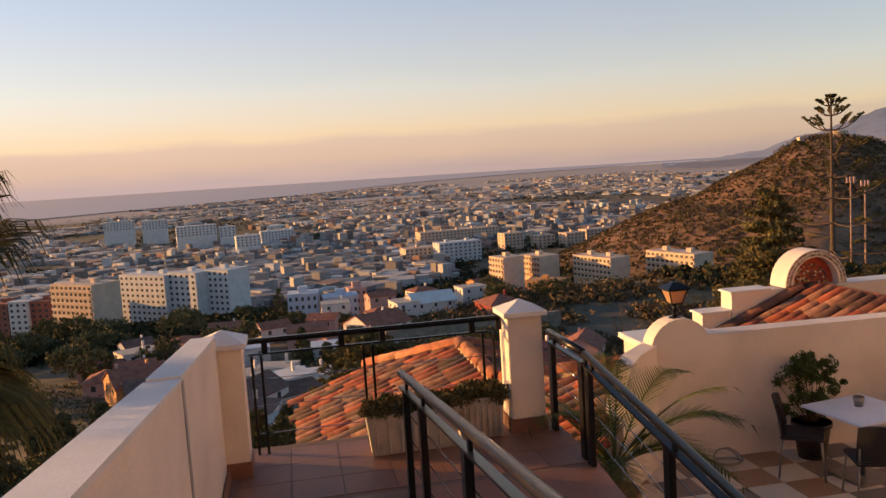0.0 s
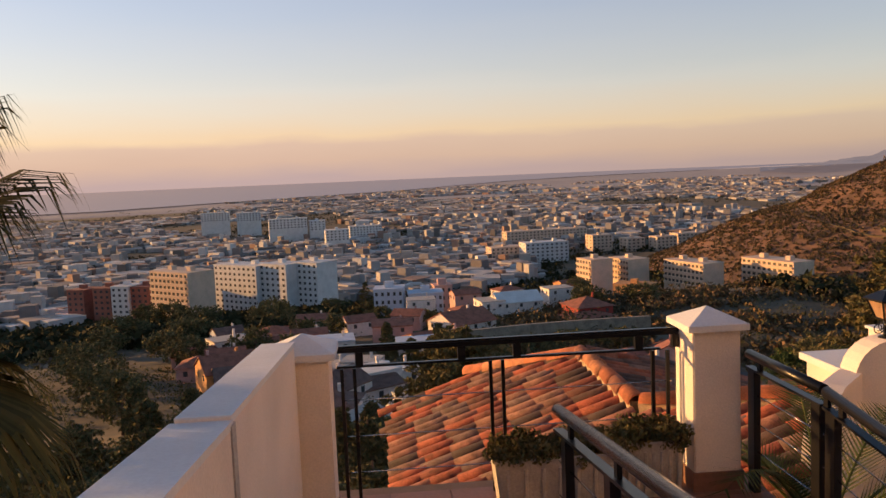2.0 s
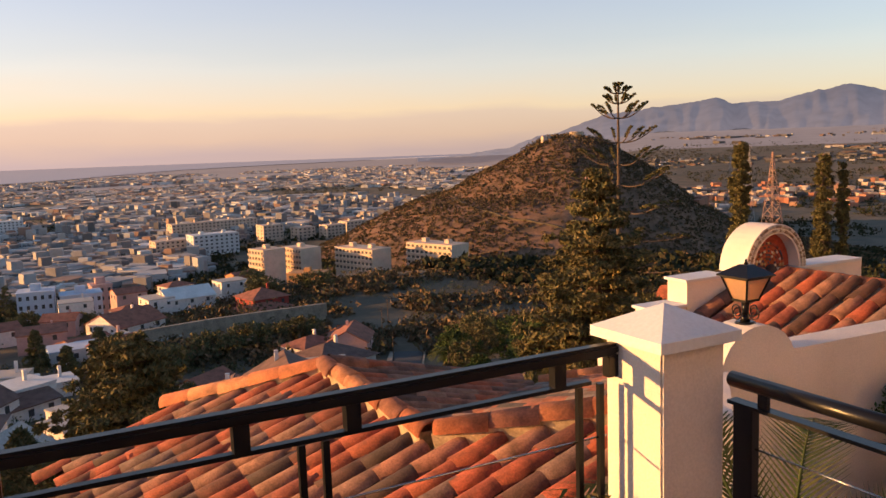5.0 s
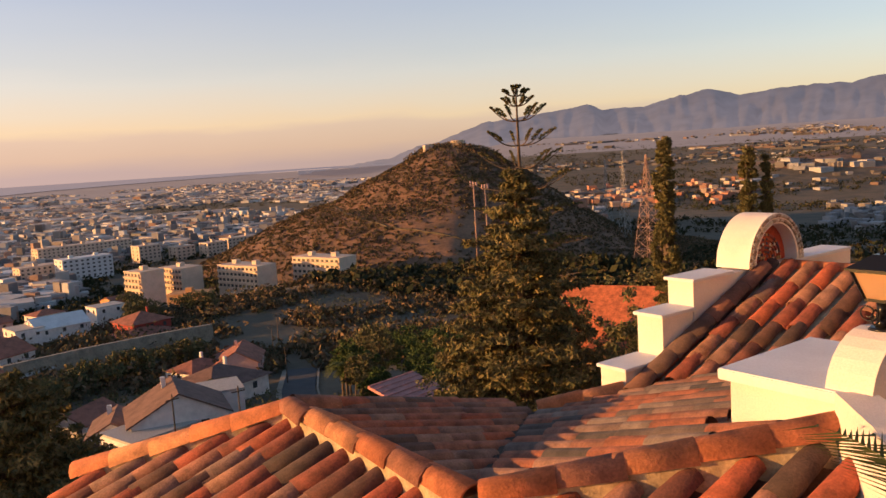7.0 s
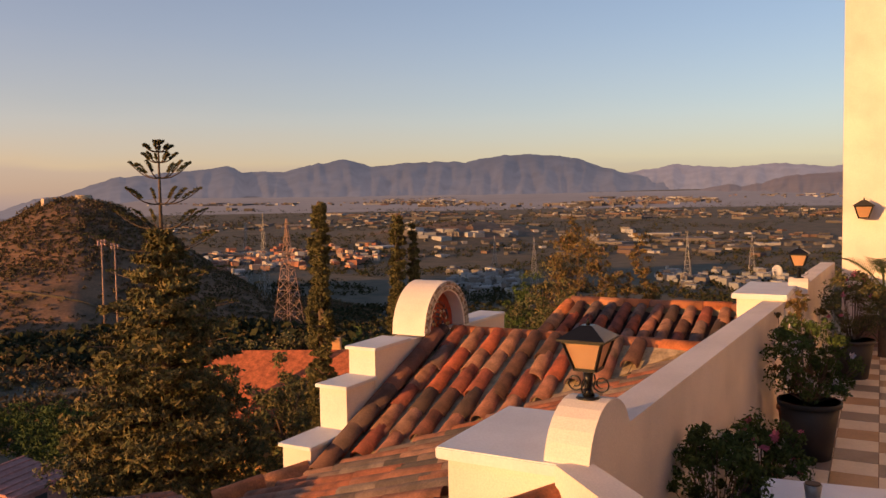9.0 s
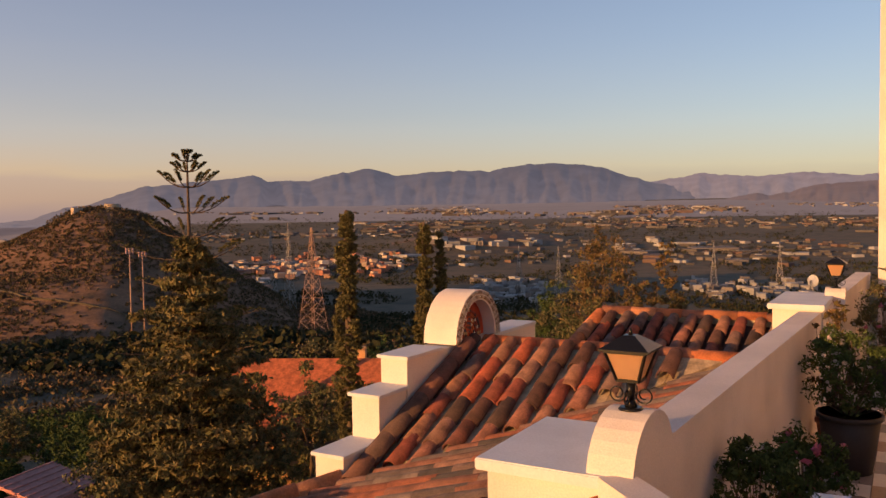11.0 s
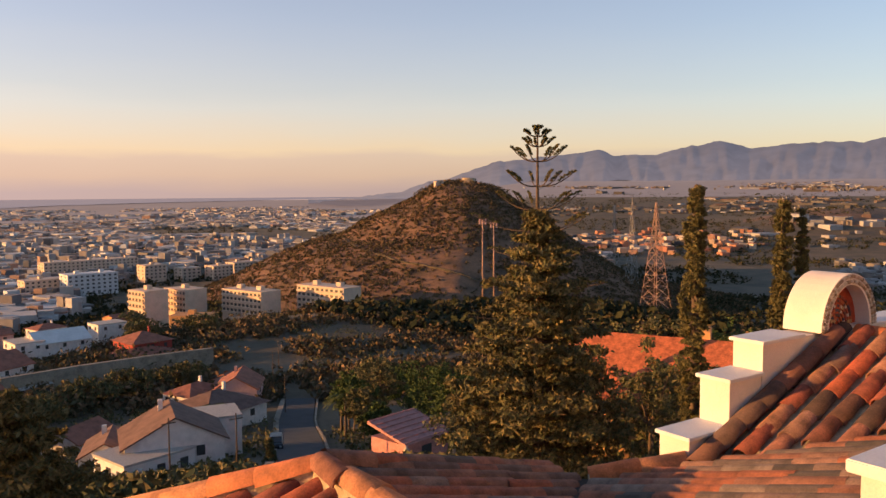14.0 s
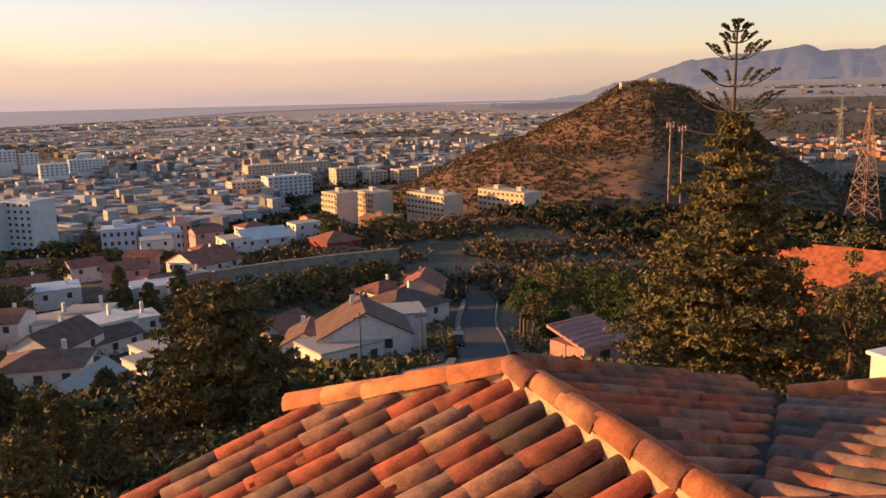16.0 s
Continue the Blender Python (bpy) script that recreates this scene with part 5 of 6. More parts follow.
for x_ in (-2.3, 2.2):
    bm = B()
    tube(bm, (x_, -2.0, 0), (x_, -2.0, 1.6), 0.12, 0.1, 8)
    tube(bm, (x_, -2.0, 1.6), (x_, -2.0, 1.9), 0.2, 0.05, 8)
    part("finial_post", bm, M_CONCRETE, hut)

# ---- vehicles on the lane ----
M_CARBLACK = material("black_car_paint", (0.012, 0.013, 0.016), 0.25, vary=0.05, scale=3, bump=0)
M_YELLOW = material("yellow_car_paint", (0.65, 0.40, 0.03), 0.3, vary=0.05, scale=3, bump=0)
M_CARWHITE = material("white_car_paint", (0.7, 0.7, 0.7), 0.3, vary=0.05, scale=3, bump=0)
M_RUBBER = material("rubber", (0.015, 0.015, 0.015), 0.8, vary=0.05, bump=0)


def car(x, y, turn, paint, label, van=False):
    x, y = outward(x, y)[:2]
    z = ground_z(x, y) + 0.30
    t = thing("van" if van else "car", (x, y, z), label, "van" if van else "car", "", turn)
    roof = 1.9 if van else 1.42
    body = ((-2.0, 0.3), (-2.05, 0.75), (-1.85, 0.92), (-1.2, 0.95), (1.95, 0.95), (2.05, 0.6), (2.0, 0.3))
    part("body", bevelled(prism(B(), body, "x", -0.85, 0.85), 0.05, 1), paint, t)
    cabin = ((-1.1, 0.95), (-0.4, roof - 0.05), (1.4 if not van else 1.85, roof), (1.9, 0.95))
    part("cabin", bevelled(prism(B(), cabin, "x", -0.74, 0.74), 0.05, 1), M_PANE, t, "dark windows")
    part("roof", box(B(), -0.7, -0.35, roof - 0.03, 0.7, 1.4, roof + 0.03), paint, t)
    for sx in (-0.8, 0.8):
        for sy in (-1.3, 1.3):
            bm = B()
            tube(bm, (sx - 0.1, sy, 0.32), (sx + 0.1, sy, 0.32), 0.32, n=14)
            part("wheel", bm, M_RUBBER, t)
    for sx in (-0.6, 0.6):
        part("headlight", box(B(), sx - 0.14, -2.07, 0.6, sx + 0.14, -2.02, 0.75), M_CARWHITE, t)
    return t


car(26.9, 64.0, -25, M_CARBLACK, "black car parked at the edge of the lane")
car(-3.2, 112.5, 75, M_YELLOW, "yellow van parked by the houses", True)
car(0.2, 111.5, 80, M_CARWHITE, "white car parked by the houses")
car(29.5, 118.0, 60, M_CARWHITE, "white car parked above the lane")

# ---- pylons, masts, tank, poles ----
M_PYLON = material("red_white_steel", (0.42, 0.25, 0.18), 0.7, vary=0.2, scale=0.4, fine=2, bump=0)
M_GALV = material("galvanised_steel", (0.36, 0.33, 0.30), 0.6, vary=0.15, scale=0.4, fine=2, bump=0)


def pylon(x, y, top, base_w, mat, label, arms=True, n=9):
    g = ground_z(x, y) - 0.5
    h = top - g
    t = thing("pylon", (x, y, g), label, "pylon")
    half = lambda z: base_w / 2 * (1 - z / h) ** 1.15 + 0.22
    bm = B()
    levels = [h * (1 - (1 - i / n) ** 1.25) for i in range(n + 1)]
    q = ((-1, -1), (1, -1), (1, 1), (-1, 1))
    for a, b in zip(levels, levels[1:]):
        for i in range(4):
            (ax, ay), (bx, by) = q[i], q[(i + 1) % 4]
            wa, wb = half(a), half(b)
            th = 0.13 + base_w * 0.006
            bar(bm, (ax * wa, ay * wa, a), (ax * wb, ay * wb, b), th, th)
            bar(bm, (ax * wa, ay * wa, a), (bx * wb, by * wb, b), th * 0.6, th * 0.6)
            bar(bm, (bx * wa, by * wa, a), (ax * wb, ay * wb, b), th * 0.6, th * 0.6)
            bar(bm, (ax * wb, ay * wb, b), (bx * wb, by * wb, b), th * 0.6, th * 0.6)
    part("lattice", bm, mat, t)
    if arms:
        for k, w in ((0.98, 2.4), (0.88, 3.2), (0.78, 2.8)):
            bm = B()
            bar(bm, (-w, 0, h * k), (w, 0, h * k), 0.2, 0.2)
            bar(bm, (-w, 0, h * k), (0, 0, h * (k + 0.035)), 0.12, 0.12)
            bar(bm, (w, 0, h * k), (0, 0, h * (k + 0.035)), 0.12, 0.12)
            part("crossarm", bm, mat, t)
    return t


pylon(232.5, 196.5, -2.7, 8.5, M_PYLON, "tall red-brown lattice pylon on the valley side", False, 12)
pylon(420, 372, -3.0, 6, M_GALV, "grey lattice power pylon")
pylon(455, 420, -10.0, 6, M_GALV, "grey lattice power pylon")
for x, y, z in ((640, 265, -28), (700, 330, -30), (800, 170, -30), (870, 120, -34)):
    pylon(x, y, z, 7, M_GALV, "distant grey lattice power pylon", True, 7)
for x, y, z in ((206, 264, -9.6), (216, 269, -11.5)):
    g = ground_z(x, y)
    t = thing("antenna_mast", (x, y, g), "slender antenna mast with panels at its top", "mast", "antenna masts")
    bm = B()
    tube(bm, (0, 0, 0), (0, 0, z - g), 0.42, 0.26, 8)
    part("pole", bm, M_PYLON, t)
    for k in range(3):
        part("panel", box(B(), -1.9 + k * 1.5, -0.3, z - g - 2.2, -1.2 + k * 1.5, 0.1, z - g), M_PINKWALL, t)
tank = thing("water_tank", (362, 487, ground_z(362, 487) - 1), "round ochre water tank on the hilltop", "tank")
bm = B()
tube(bm, (3.0, -5.0, -3), (3.0, -5.0, 4.6), 4.9, n=24)
part("body", bm, material("tank_render", (0.5, 0.36, 0.22), 0.9, vary=0.15, scale=0.2, bump=0), tank)
part("pump_house", box(B(), -20, 4, -4, -13, 7, 2.2), M_APT, tank)
for x, y, h in ((44, 104, 8), (38.5, 88, 7), (51, 118, 8), (19.5, 53, 6), (24.0, 67, 6), (16.2, 56, 6)):
    x, y = outward(x, y)[:2]
    g = ground_z(x, y)
    t = thing("utility_pole", (x, y, g), "thin wooden utility pole with a crossbar", "pole", "utility poles")
    bm = B()
    tube(bm, (0, 0, 0), (0, 0, h), 0.10, 0.07, 7)
    part("pole", bm, M_BARK, t)
    part("crossbar", box(B(), -0.7, -0.05, h - 0.6, 0.7, 0.05, h - 0.5), M_BARK, t)


# ---- trees ----
def trunk_mesh(bm, h, r0, r1, lean=0.0, n=8, rng_=None):
    prev = Vector((0, 0, -0.6))
    for i in range(5):
        k = (i + 1) / 5
        p = Vector((lean * k * k + (rng_.normal() * 0.04 * h * 0.1 if rng_ is not None else 0), 0, h * k))
        tube(bm, prev, p, r0 + (r1 - r0) * (i / 5), r0 + (r1 - r0) * k, n, False)
        prev = p
    return bm


def conifer(x, y, top, width, label, mat, seed, clumps=420, per=46, blade=0.34, taper=1.0, name="conifer", base=None, low=0.06):
    """A dense conifer: trunk, drooping limbs and clumps of needles in an uneven cone."""
    r_ = np.random.default_rng(seed)
    if math.hypot(x, y) > 45:
        per, blade = int(per * 0.5), blade * 1.35
    x, y, top, k = outward(x, y, top)
    width, blade = width * k, blade * (k if blade < 0.25 else 1)
    g = (ground_z(x, y) if base is None else base) - 0.2
    h = top - g
    t = thing(name, (x, y, g), label, "tree")
    bm = B()
    trunk_mesh(bm, h * 0.93, width * 0.035 + 0.08, 0.04, 0, 8, r_)
    pts, rad = [], []
    for k in range(clumps):
        z = h * (low + (0.97 - low) * r_.random() ** 1.15)
        lim = width / 2 * (1 - z / h) ** taper * (0.80 + 0.35 * math.sin(z * 2.9 + seed) * r_.random()) + min(0.25, width * 0.02)
        a = r_.uniform(0, 2 * math.pi)
        rr = lim * (0.45 + 0.6 * r_.random() ** 0.5) * (1 + 0.18 * math.sin(3 * a + z))
        droop = -0.14 * rr
        pts.append((rr * math.cos(a), rr * math.sin(a), z + droop))
        rad.append(width * 0.045 * (0.6 + 0.9 * r_.random()) + min(0.12, width * 0.06))
        if k % 7 == 0:
            tube(bm, (0, 0, z + 0.1), (rr * 0.95 * math.cos(a), rr * 0.95 * math.sin(a), z + droop), 0.05 + width * 0.004, 0.02, 5, False)
    part("trunk", bm, M_BARK, t)
    leaves("crown", pts, rad, blade, per, mat, t, r_, 0.55, 2.2)
    return t


def broadleaf(x, y, top, width, label, mat, seed, clumps=110, per=90, blade=0.17, name="tree", low=0.3):
    r_ = np.random.default_rng(seed)
    if math.hypot(x, y) > 45:
        per, blade = int(per * 0.5), blade * 1.35
    x, y, top, k = outward(x, y, top)
    width = width * k
    g = ground_z(x, y) - 0.2
    h = max(2.5, top - g)
    t = thing(name, (x, y, g), label, "tree")
    bm = B()
    trunk_mesh(bm, h * 0.55, 0.05 * width * 0.5 + 0.06, 0.05, r_.normal() * 0.2, 7, r_)
    pts, rad = [], []
    for k in range(clumps):
        d = r_.normal(size=3)
        d /= np.linalg.norm(d)
        rr = 0.45 + 0.6 * r_.random() ** 0.6
        lump = 1 + 0.25 * math.sin(5 * d[0] + seed) + 0.2 * math.cos(4 * d[1] + 2 * seed)
        p = (d[0] * width / 2 * rr * lump, d[1] * width / 2 * rr * lump, h * (low + 1) / 2 + d[2] * h * (1 - low) / 2 * rr)
        pts.append(p)
        rad.append(width * 0.11 * (0.6 + 0.8 * r_.random()))
        if k % 8 == 0:
            tube(bm, (0, 0, h * 0.5), p, 0.05, 0.02, 5, False)
    part("trunk", bm, M_BARK, t)
    leaves("crown", pts, rad, blade, per, mat, t, r_, 0.8)
    return t




def tiered(name, x, y, top, half, label, mat, seed, taper=0.75, step=0.42, blade=0.10, per=46, droop=0.22, low=0.04):
    """A conifer of stacked boughs: each bough sags outwards and carries flat sprays of needles, with dark gaps between."""
    r_ = np.random.default_rng(seed)
    g = ground_z(x, y) - 0.2
    h = top - g
    t = thing(name, (x, y, g), label, "tree")
    bm = B()
    trunk_mesh(bm, h * 0.96, half * 0.055 + 0.08, 0.03, 0, 9, r_)
    pts, rad = [], []
    z, turn = h * low, 0.0
    while z < h - 0.15:
        reach = half * min(1.0, 1.04 * (1 - z / h)) ** taper
        n = 6 + int(reach * 1.6)
        turn += 1.3
        for k in range(n):
            a = turn + 2 * math.pi * (k + r_.uniform(-0.35, 0.35)) / n
            rc = reach * r_.uniform(0.62, 1.14)
            z0 = z + r_.uniform(-0.5, 0.5) * step
            prev = Vector((0, 0, z0))
            m = max(3, int(rc / 0.42))
            for i in range(m):
                u = (i + 1) / m
                p = Vector((rc * u * math.cos(a), rc * u * math.sin(a), z0 + rc * (0.16 * u - droop * u * u * (1 + 0.4 * math.sin(seed + k))) + 0.10 * u ** 3 * rc))
                tube(bm, prev, p, 0.035 * (1.1 - u) + 0.008, 0.03 * (1.05 - u) + 0.006, 4, False)
                prev = p
                if u < 0.3 and rc > 1.2:
                    continue
                w = 0.10 + 0.13 * min(1.6, rc) * (0.6 + 0.6 * math.sin(math.pi * min(1, u * 0.9)))
                for q in (-1, 0, 1):
                    off = q * w * r_.uniform(0.7, 1.4)
                    pts.append((p.x - math.sin(a) * off, p.y + math.cos(a) * off, p.z + r_.uniform(-0.06, 0.08)))
                    rad.append(w * r_.uniform(0.55, 1.1))
        z += step * (0.75 + 0.25 * reach / half)
    part("trunk", bm, M_BARK, t)
    leaves("crown", pts, rad, blade, per, mat, t, r_, 0.42, 2.4)
    return t


tiered("cedar", 17.9, 23.3, 1.45, 3.5, "large dark cedar with tiers of drooping sunlit branches", M_PINE, 3, 0.72, 0.46, 0.085, 34)
tiered("pine", 4.1, 31.5, -3.6, 3.3, "broad bushy pine below the roof", M_PINE, 5, 0.55, 0.5, 0.10, 34)
conifer(19.3, 18.7, 2.35, 0.95, "tall narrow cypress in warm light", M_CYPRESS, 7, 760, 80, 0.05, 0.42, "cypress")
conifer(20.25, 16.75, 1.95, 0.80, "tall narrow cypress with a leaning tip", M_CYPRESS, 8, 620, 80, 0.05, 0.40, "cypress")
conifer(20.75, 16.55, 1.70, 0.62, "slim cypress beside a taller one", M_CYPRESS, 9, 420, 70, 0.05, 0.45, "cypress")
for k, (x, y, top, w) in enumerate(((-3.5, 38, -7.5, 3.2), (-6.2, 44, -9.5, 2.6), (-1.6, 41, -9.8, 1.8), (0.3, 46, -10.8, 2.0), (-9.5, 36, -7.2, 3.0), (1.4, 120, -19.5, 4.2), (8.5, 112, -18.6, 4.8), (4.5, 105, -19.0, 3.8), (10, 98, -18.2, 5.0), (-13, 60, -12.5, 3.4), (-20, 70, -14.5, 4.0), (-26, 62, -12.0, 4.4), (23.0, 56.0, -14.9, 1.0), (16.6, 53.0, -15.5, 0.9), (-6, 300, -37, 10))):
    conifer(x, y, top, w, "dark slender conifer on the slope", M_DARKLEAF, 20 + k, 150, 70, 0.17 if w > 1.5 else 0.10, 0.8, "conifer")
for k, (x, y, top, w) in enumerate(((57.4, 26.9, -2.6, 5.0), (61, 30, -3.8, 4.6), (36.8, 69, -15.0, 3.2), (34.6, 63.5, -14.6, 2.6), (33.0, 58.5, -14.6, 2.2), (39.5, 75, -16.0, 3.6), (40.5, 71, -13.8, 4.2), (43, 66, -14.4, 4.6), (46, 74, -15.5, 5.0), (47.5, 84, -17.2, 5.2), (38.5, 56, -11.8, 5.0), (41, 46, -9.0, 5.5), (46, 42, -7.0, 6.0), (52, 40, -8.0, 6.0), (50, 52, -11.5, 6.0), (58, 60, -14.0, 7.0), (64, 48, -12.0, 7.0))):
    broadleaf(x, y, top, w, "green leafy tree among the houses", M_LEAF if k % 3 else M_DARKLEAF, 40 + k)
for k, (x, y, top, w) in enumerate(((72.4, 29.4, 0.6, 6.0), (75, 31.5, -0.6, 5.0), (69.2, 22.8, -0.9, 3.6), (66.5, 25.0, -3.0, 3.4))):
    broadleaf(x, y, top, w, "tall sparse tree with brownish leaves", M_DRYLEAF, 60 + k, 150, 90, 0.20, low=0.15)
for k, (x, y, top, w) in enumerate(((22, 108, -20.5, 6), (28, 112, -21.0, 6), (36, 115, -21.5, 6), (16, 104, -20.8, 6), (14, 96, -19.8, 5), (6, 76, -16.8, 4.5), (10, 82, -18.0, 5), (-12, 118, -20.5, 6), (-20, 130, -21.5, 7), (-28, 122, -20.5, 7), (-35, 135, -22.0, 8), (-14, 150, -24, 8), (-30, 90, -17, 6), (-36, 104, -18, 7), (-44, 118, -20, 8), (-24, 78, -15.5, 6), (-50, 150, -24, 9), (-40, 170, -26, 10), (-60, 190, -28, 10), (-25, 190, -27, 10), (-55, 250, -36, 12), (-75, 290, -40, 13), (-40, 300, -42, 13), (-95, 330, -46, 13), (-20, 330, -48, 12), (50, 190, -26.5, 8), (62, 185, -26, 8), (54, 215, -28, 9), (0, 178, -27, 7), (-8, 160, -25, 7), (10, 165, -26, 6))):
    broadleaf(x, y, top, w, "dark green tree on the slope", M_DARKLEAF, 80 + k, 80, 70, 0.16 + w * 0.022)
for k, (x, y, w) in enumerate(((24.5, 24.5, 2.6), (27.0, 26.0, 3.0), (25.5, 28.5, 2.6), (30.5, 29.0, 2.4), (31.5, 27.0, 2.4), (29.5, 27.5, 2.4), (22.5, 27.5, 2.4), (21, 30, 2.6), (33, 25.5, 2.6), (24, 33.5, 3.2), (20, 25, 2.2))):
    broadleaf(x, y, ground_z(x, y) + (6.0 if k < 7 else 4.6), w * 1.1, "dark flowering shrub beside the orange house", M_DARKLEAF, 130 + k, 80, 90, 0.09, "shrub", 0.05)

for k, (x, y, top, w) in enumerate(((-5, 15, -4.6, 3.4), (-9, 20, -5.2, 4.0), (-3.0, 20, -6.0, 3.2), (-13, 26, -6.4, 4.6), (-17, 18, -4.4, 4.6), (-1, 25, -7.0, 3.2), (-7, 28, -7.2, 4.0), (-20, 30, -7.0, 5.0), (-12, 34, -8.2, 4.4), (-26, 36, -8.2, 5.5), (9, 27, -8.2, 3.0), (13, 31, -9.4, 3.2), (17, 34, -10.2, 3.0))):
    tiered("conifer", x, y, top + 0.9, w * 0.46, "dark bushy conifer below the parapet", M_DARKLEAF, 150 + k, 0.7, 0.62, 0.13, 13)
for k, (x, y, top, half) in enumerate(((-0.6, 21.5, -4.0, 0.75), (0.7, 24.0, -4.9, 0.8), (-2.2, 25.0, -4.6, 0.9), (1.6, 27.0, -6.2, 0.8), (-0.4, 28.5, -5.8, 0.9), (-3.4, 20.5, -3.9, 0.8), (2.3, 22.5, -5.6, 0.7), (-1.6, 32.0, -6.8, 0.9), (0.9, 19.5, -4.6, 0.7))):
    tiered("conifer", x, y, top, half, "slender dark conifer on the slope below the roof", M_DARKLEAF, 400 + k, 0.8, 0.42, 0.09, 14)
pts, rad = [], []
r_ = np.random.default_rng(420)
while len(pts) < 2400:
    a, r = radians(r_.uniform(-40, 14)), r_.uniform(13, 36)
    x, y = EYE.x + r * math.sin(a), EYE.y + r * math.cos(a)
    if x > -1.0 and y < 14 or noise.noise((x * 0.2, y * 0.2, 31)) < -0.3:
        continue
    pts.append((x, y, ground_z(x, y) + 0.15))
    rad.append(r_.uniform(0.25, 0.7))
tagged(leaves("near_scrub", pts, rad, 0.11, 44, M_DARKLEAF, None, r_, 0.6), "dark low scrub on the slope below the parapet", "scrub", kind="stuff")
# Norfolk pine: open whorls of upswept branches over the cedar
r_ = np.random.default_rng(77)
nx, ny, ntop = 31.24, 38.08, 5.55
g = ground_z(nx, ny)
norfolk = thing("norfolk_pine", (nx, ny, g), "tall Norfolk pine with open whorls of branches", "tree")
bm = B()
trunk_mesh(bm, ntop - g, 0.30, 0.035, 0, 8)
pts, rad = [], []
for z, reach, rise in ((5.3, 0.26, 0.12), (4.9, 0.72, 0.30), (4.35, 0.85, 0.42), (3.55, 1.65, 0.72), (2.2, 1.9, 0.72), (0.95, 2.6, 0.85), (-0.2, 3.2, 0.8), (-1.6, 3.3, 0.3), (-3.2, 3.4, 0.1), (-4.9, 3.5, 0.0)):
    n = 6 if z > 1 else 5
    for k in range(n):
        a = 2 * math.pi * (k + r_.uniform(-0.15, 0.15)) / n + z
        rc = reach * r_.uniform(0.8, 1.12)
        prev = Vector((0, 0, z - g))
        for i in range(6):
            u = (i + 1) / 6
            p = Vector((rc * u * math.cos(a), rc * u * math.sin(a), z - g - 0.06 * reach * math.sin(math.pi * u) + rise * u ** 1.8))
            tube(bm, prev, p, 0.038 * (1 - 0.6 * u) + 0.010, 0.034 * (1 - 0.6 * u) + 0.008, 5, False)
            prev = p
        for q in range(16):
            u = 0.60 + 0.46 * q / 15
            lift = 0.15 * reach ** 0.5 * math.sin(math.pi * min(1.0, (q + 3) / 19)) * r_.uniform(0.2, 1.0)
            pts.append((rc * u * math.cos(a), rc * u * math.sin(a), z - g + rise * u ** 1.8 + lift))
            rad.append(0.035 + 0.035 * min(1.6, reach) * (1 - 0.6 * q / 15))
part("trunk", bm, M_BARK, norfolk)
leaves("crown", pts, rad, 0.055, 16, M_CYPRESS, norfolk, r_, 0.7, 2.8)


def frond(bm, root, a, length, rise, droop, blades, blade, width, twist=0.5):
    """A feather palm frond: an arching rib with blades on both sides."""
    prev, ribs = Vector(root), []
    d = Vector((math.cos(a), math.sin(a), 0))
    for i in range(12):
        u = (i + 1) / 12
        p = Vector(root) + d * length * u + Vector((0, 0, rise * u - droop * u * u))
        tube(bm, prev, p, width * (1.1 - u), width * (1.02 - u), 4, False)
        ribs.append((u, p, (p - prev).normalized()))
        prev = p
    side = d.cross(Vector((0, 0, 1)))
    for k in range(blades):
        u = 0.18 + 0.82 * k / blades
        i = min(11, int(u * 12))
        p, tan = ribs[i][1].lerp(ribs[max(0, i - 1)][1], 1 - (u * 12 - i) if i < 11 else 0), ribs[i][2]
        for s in (1, -1):
            ln = blade * math.sin(math.pi * (0.12 + 0.86 * u)) ** 0.6
            tip = p + (side * s * 0.75 + tan * 0.75 + Vector((0, 0, twist * 0.5 - 0.5 * u))) * ln
            wv = tan * width * 0.9
            bm.faces.new([bm.verts.new(q) for q in (p - wv, p + wv, tip)])


def palm(x, y, base, height, fronds, length, label, seed, blade=0.5, group="", up=0.15):
    r_ = np.random.default_rng(seed)
    t = thing("palm", (x, y, base), label, "palm", group)
    bm = B()
    trunk_mesh(bm, height, 0.22 if height > 2 else 0.09, 0.16 if height > 2 else 0.06, 0, 9)
    part("trunk", bm, M_BARK, t)
    for k in range(fronds):
        bm = B()
        a = 2 * math.pi * (k * 0.382 + r_.uniform(-0.05, 0.05))
        e = r_.random()
        frond(bm, (0, 0, height), a, length * (0.75 + 0.3 * r_.random()), length * (up + 0.9 * e), length * (0.55 + 0.35 * r_.random()), 34, blade, 0.014 * length / 1.4)
        part("frond", bm, M_PALM, t)
    return t


for k, (x, y, h) in enumerate(((34.7, 66.8, 3.6), (36.0, 70.0, 3.2), (26.5, 78.0, 3.0))):
    x, y, _, k_ = outward(x, y)
    palm(x, y, ground_z(x, y), h * k_, 22, 2.0 * k_, "palm tree with hanging fronds beside the lane", 200 + k, 0.7)


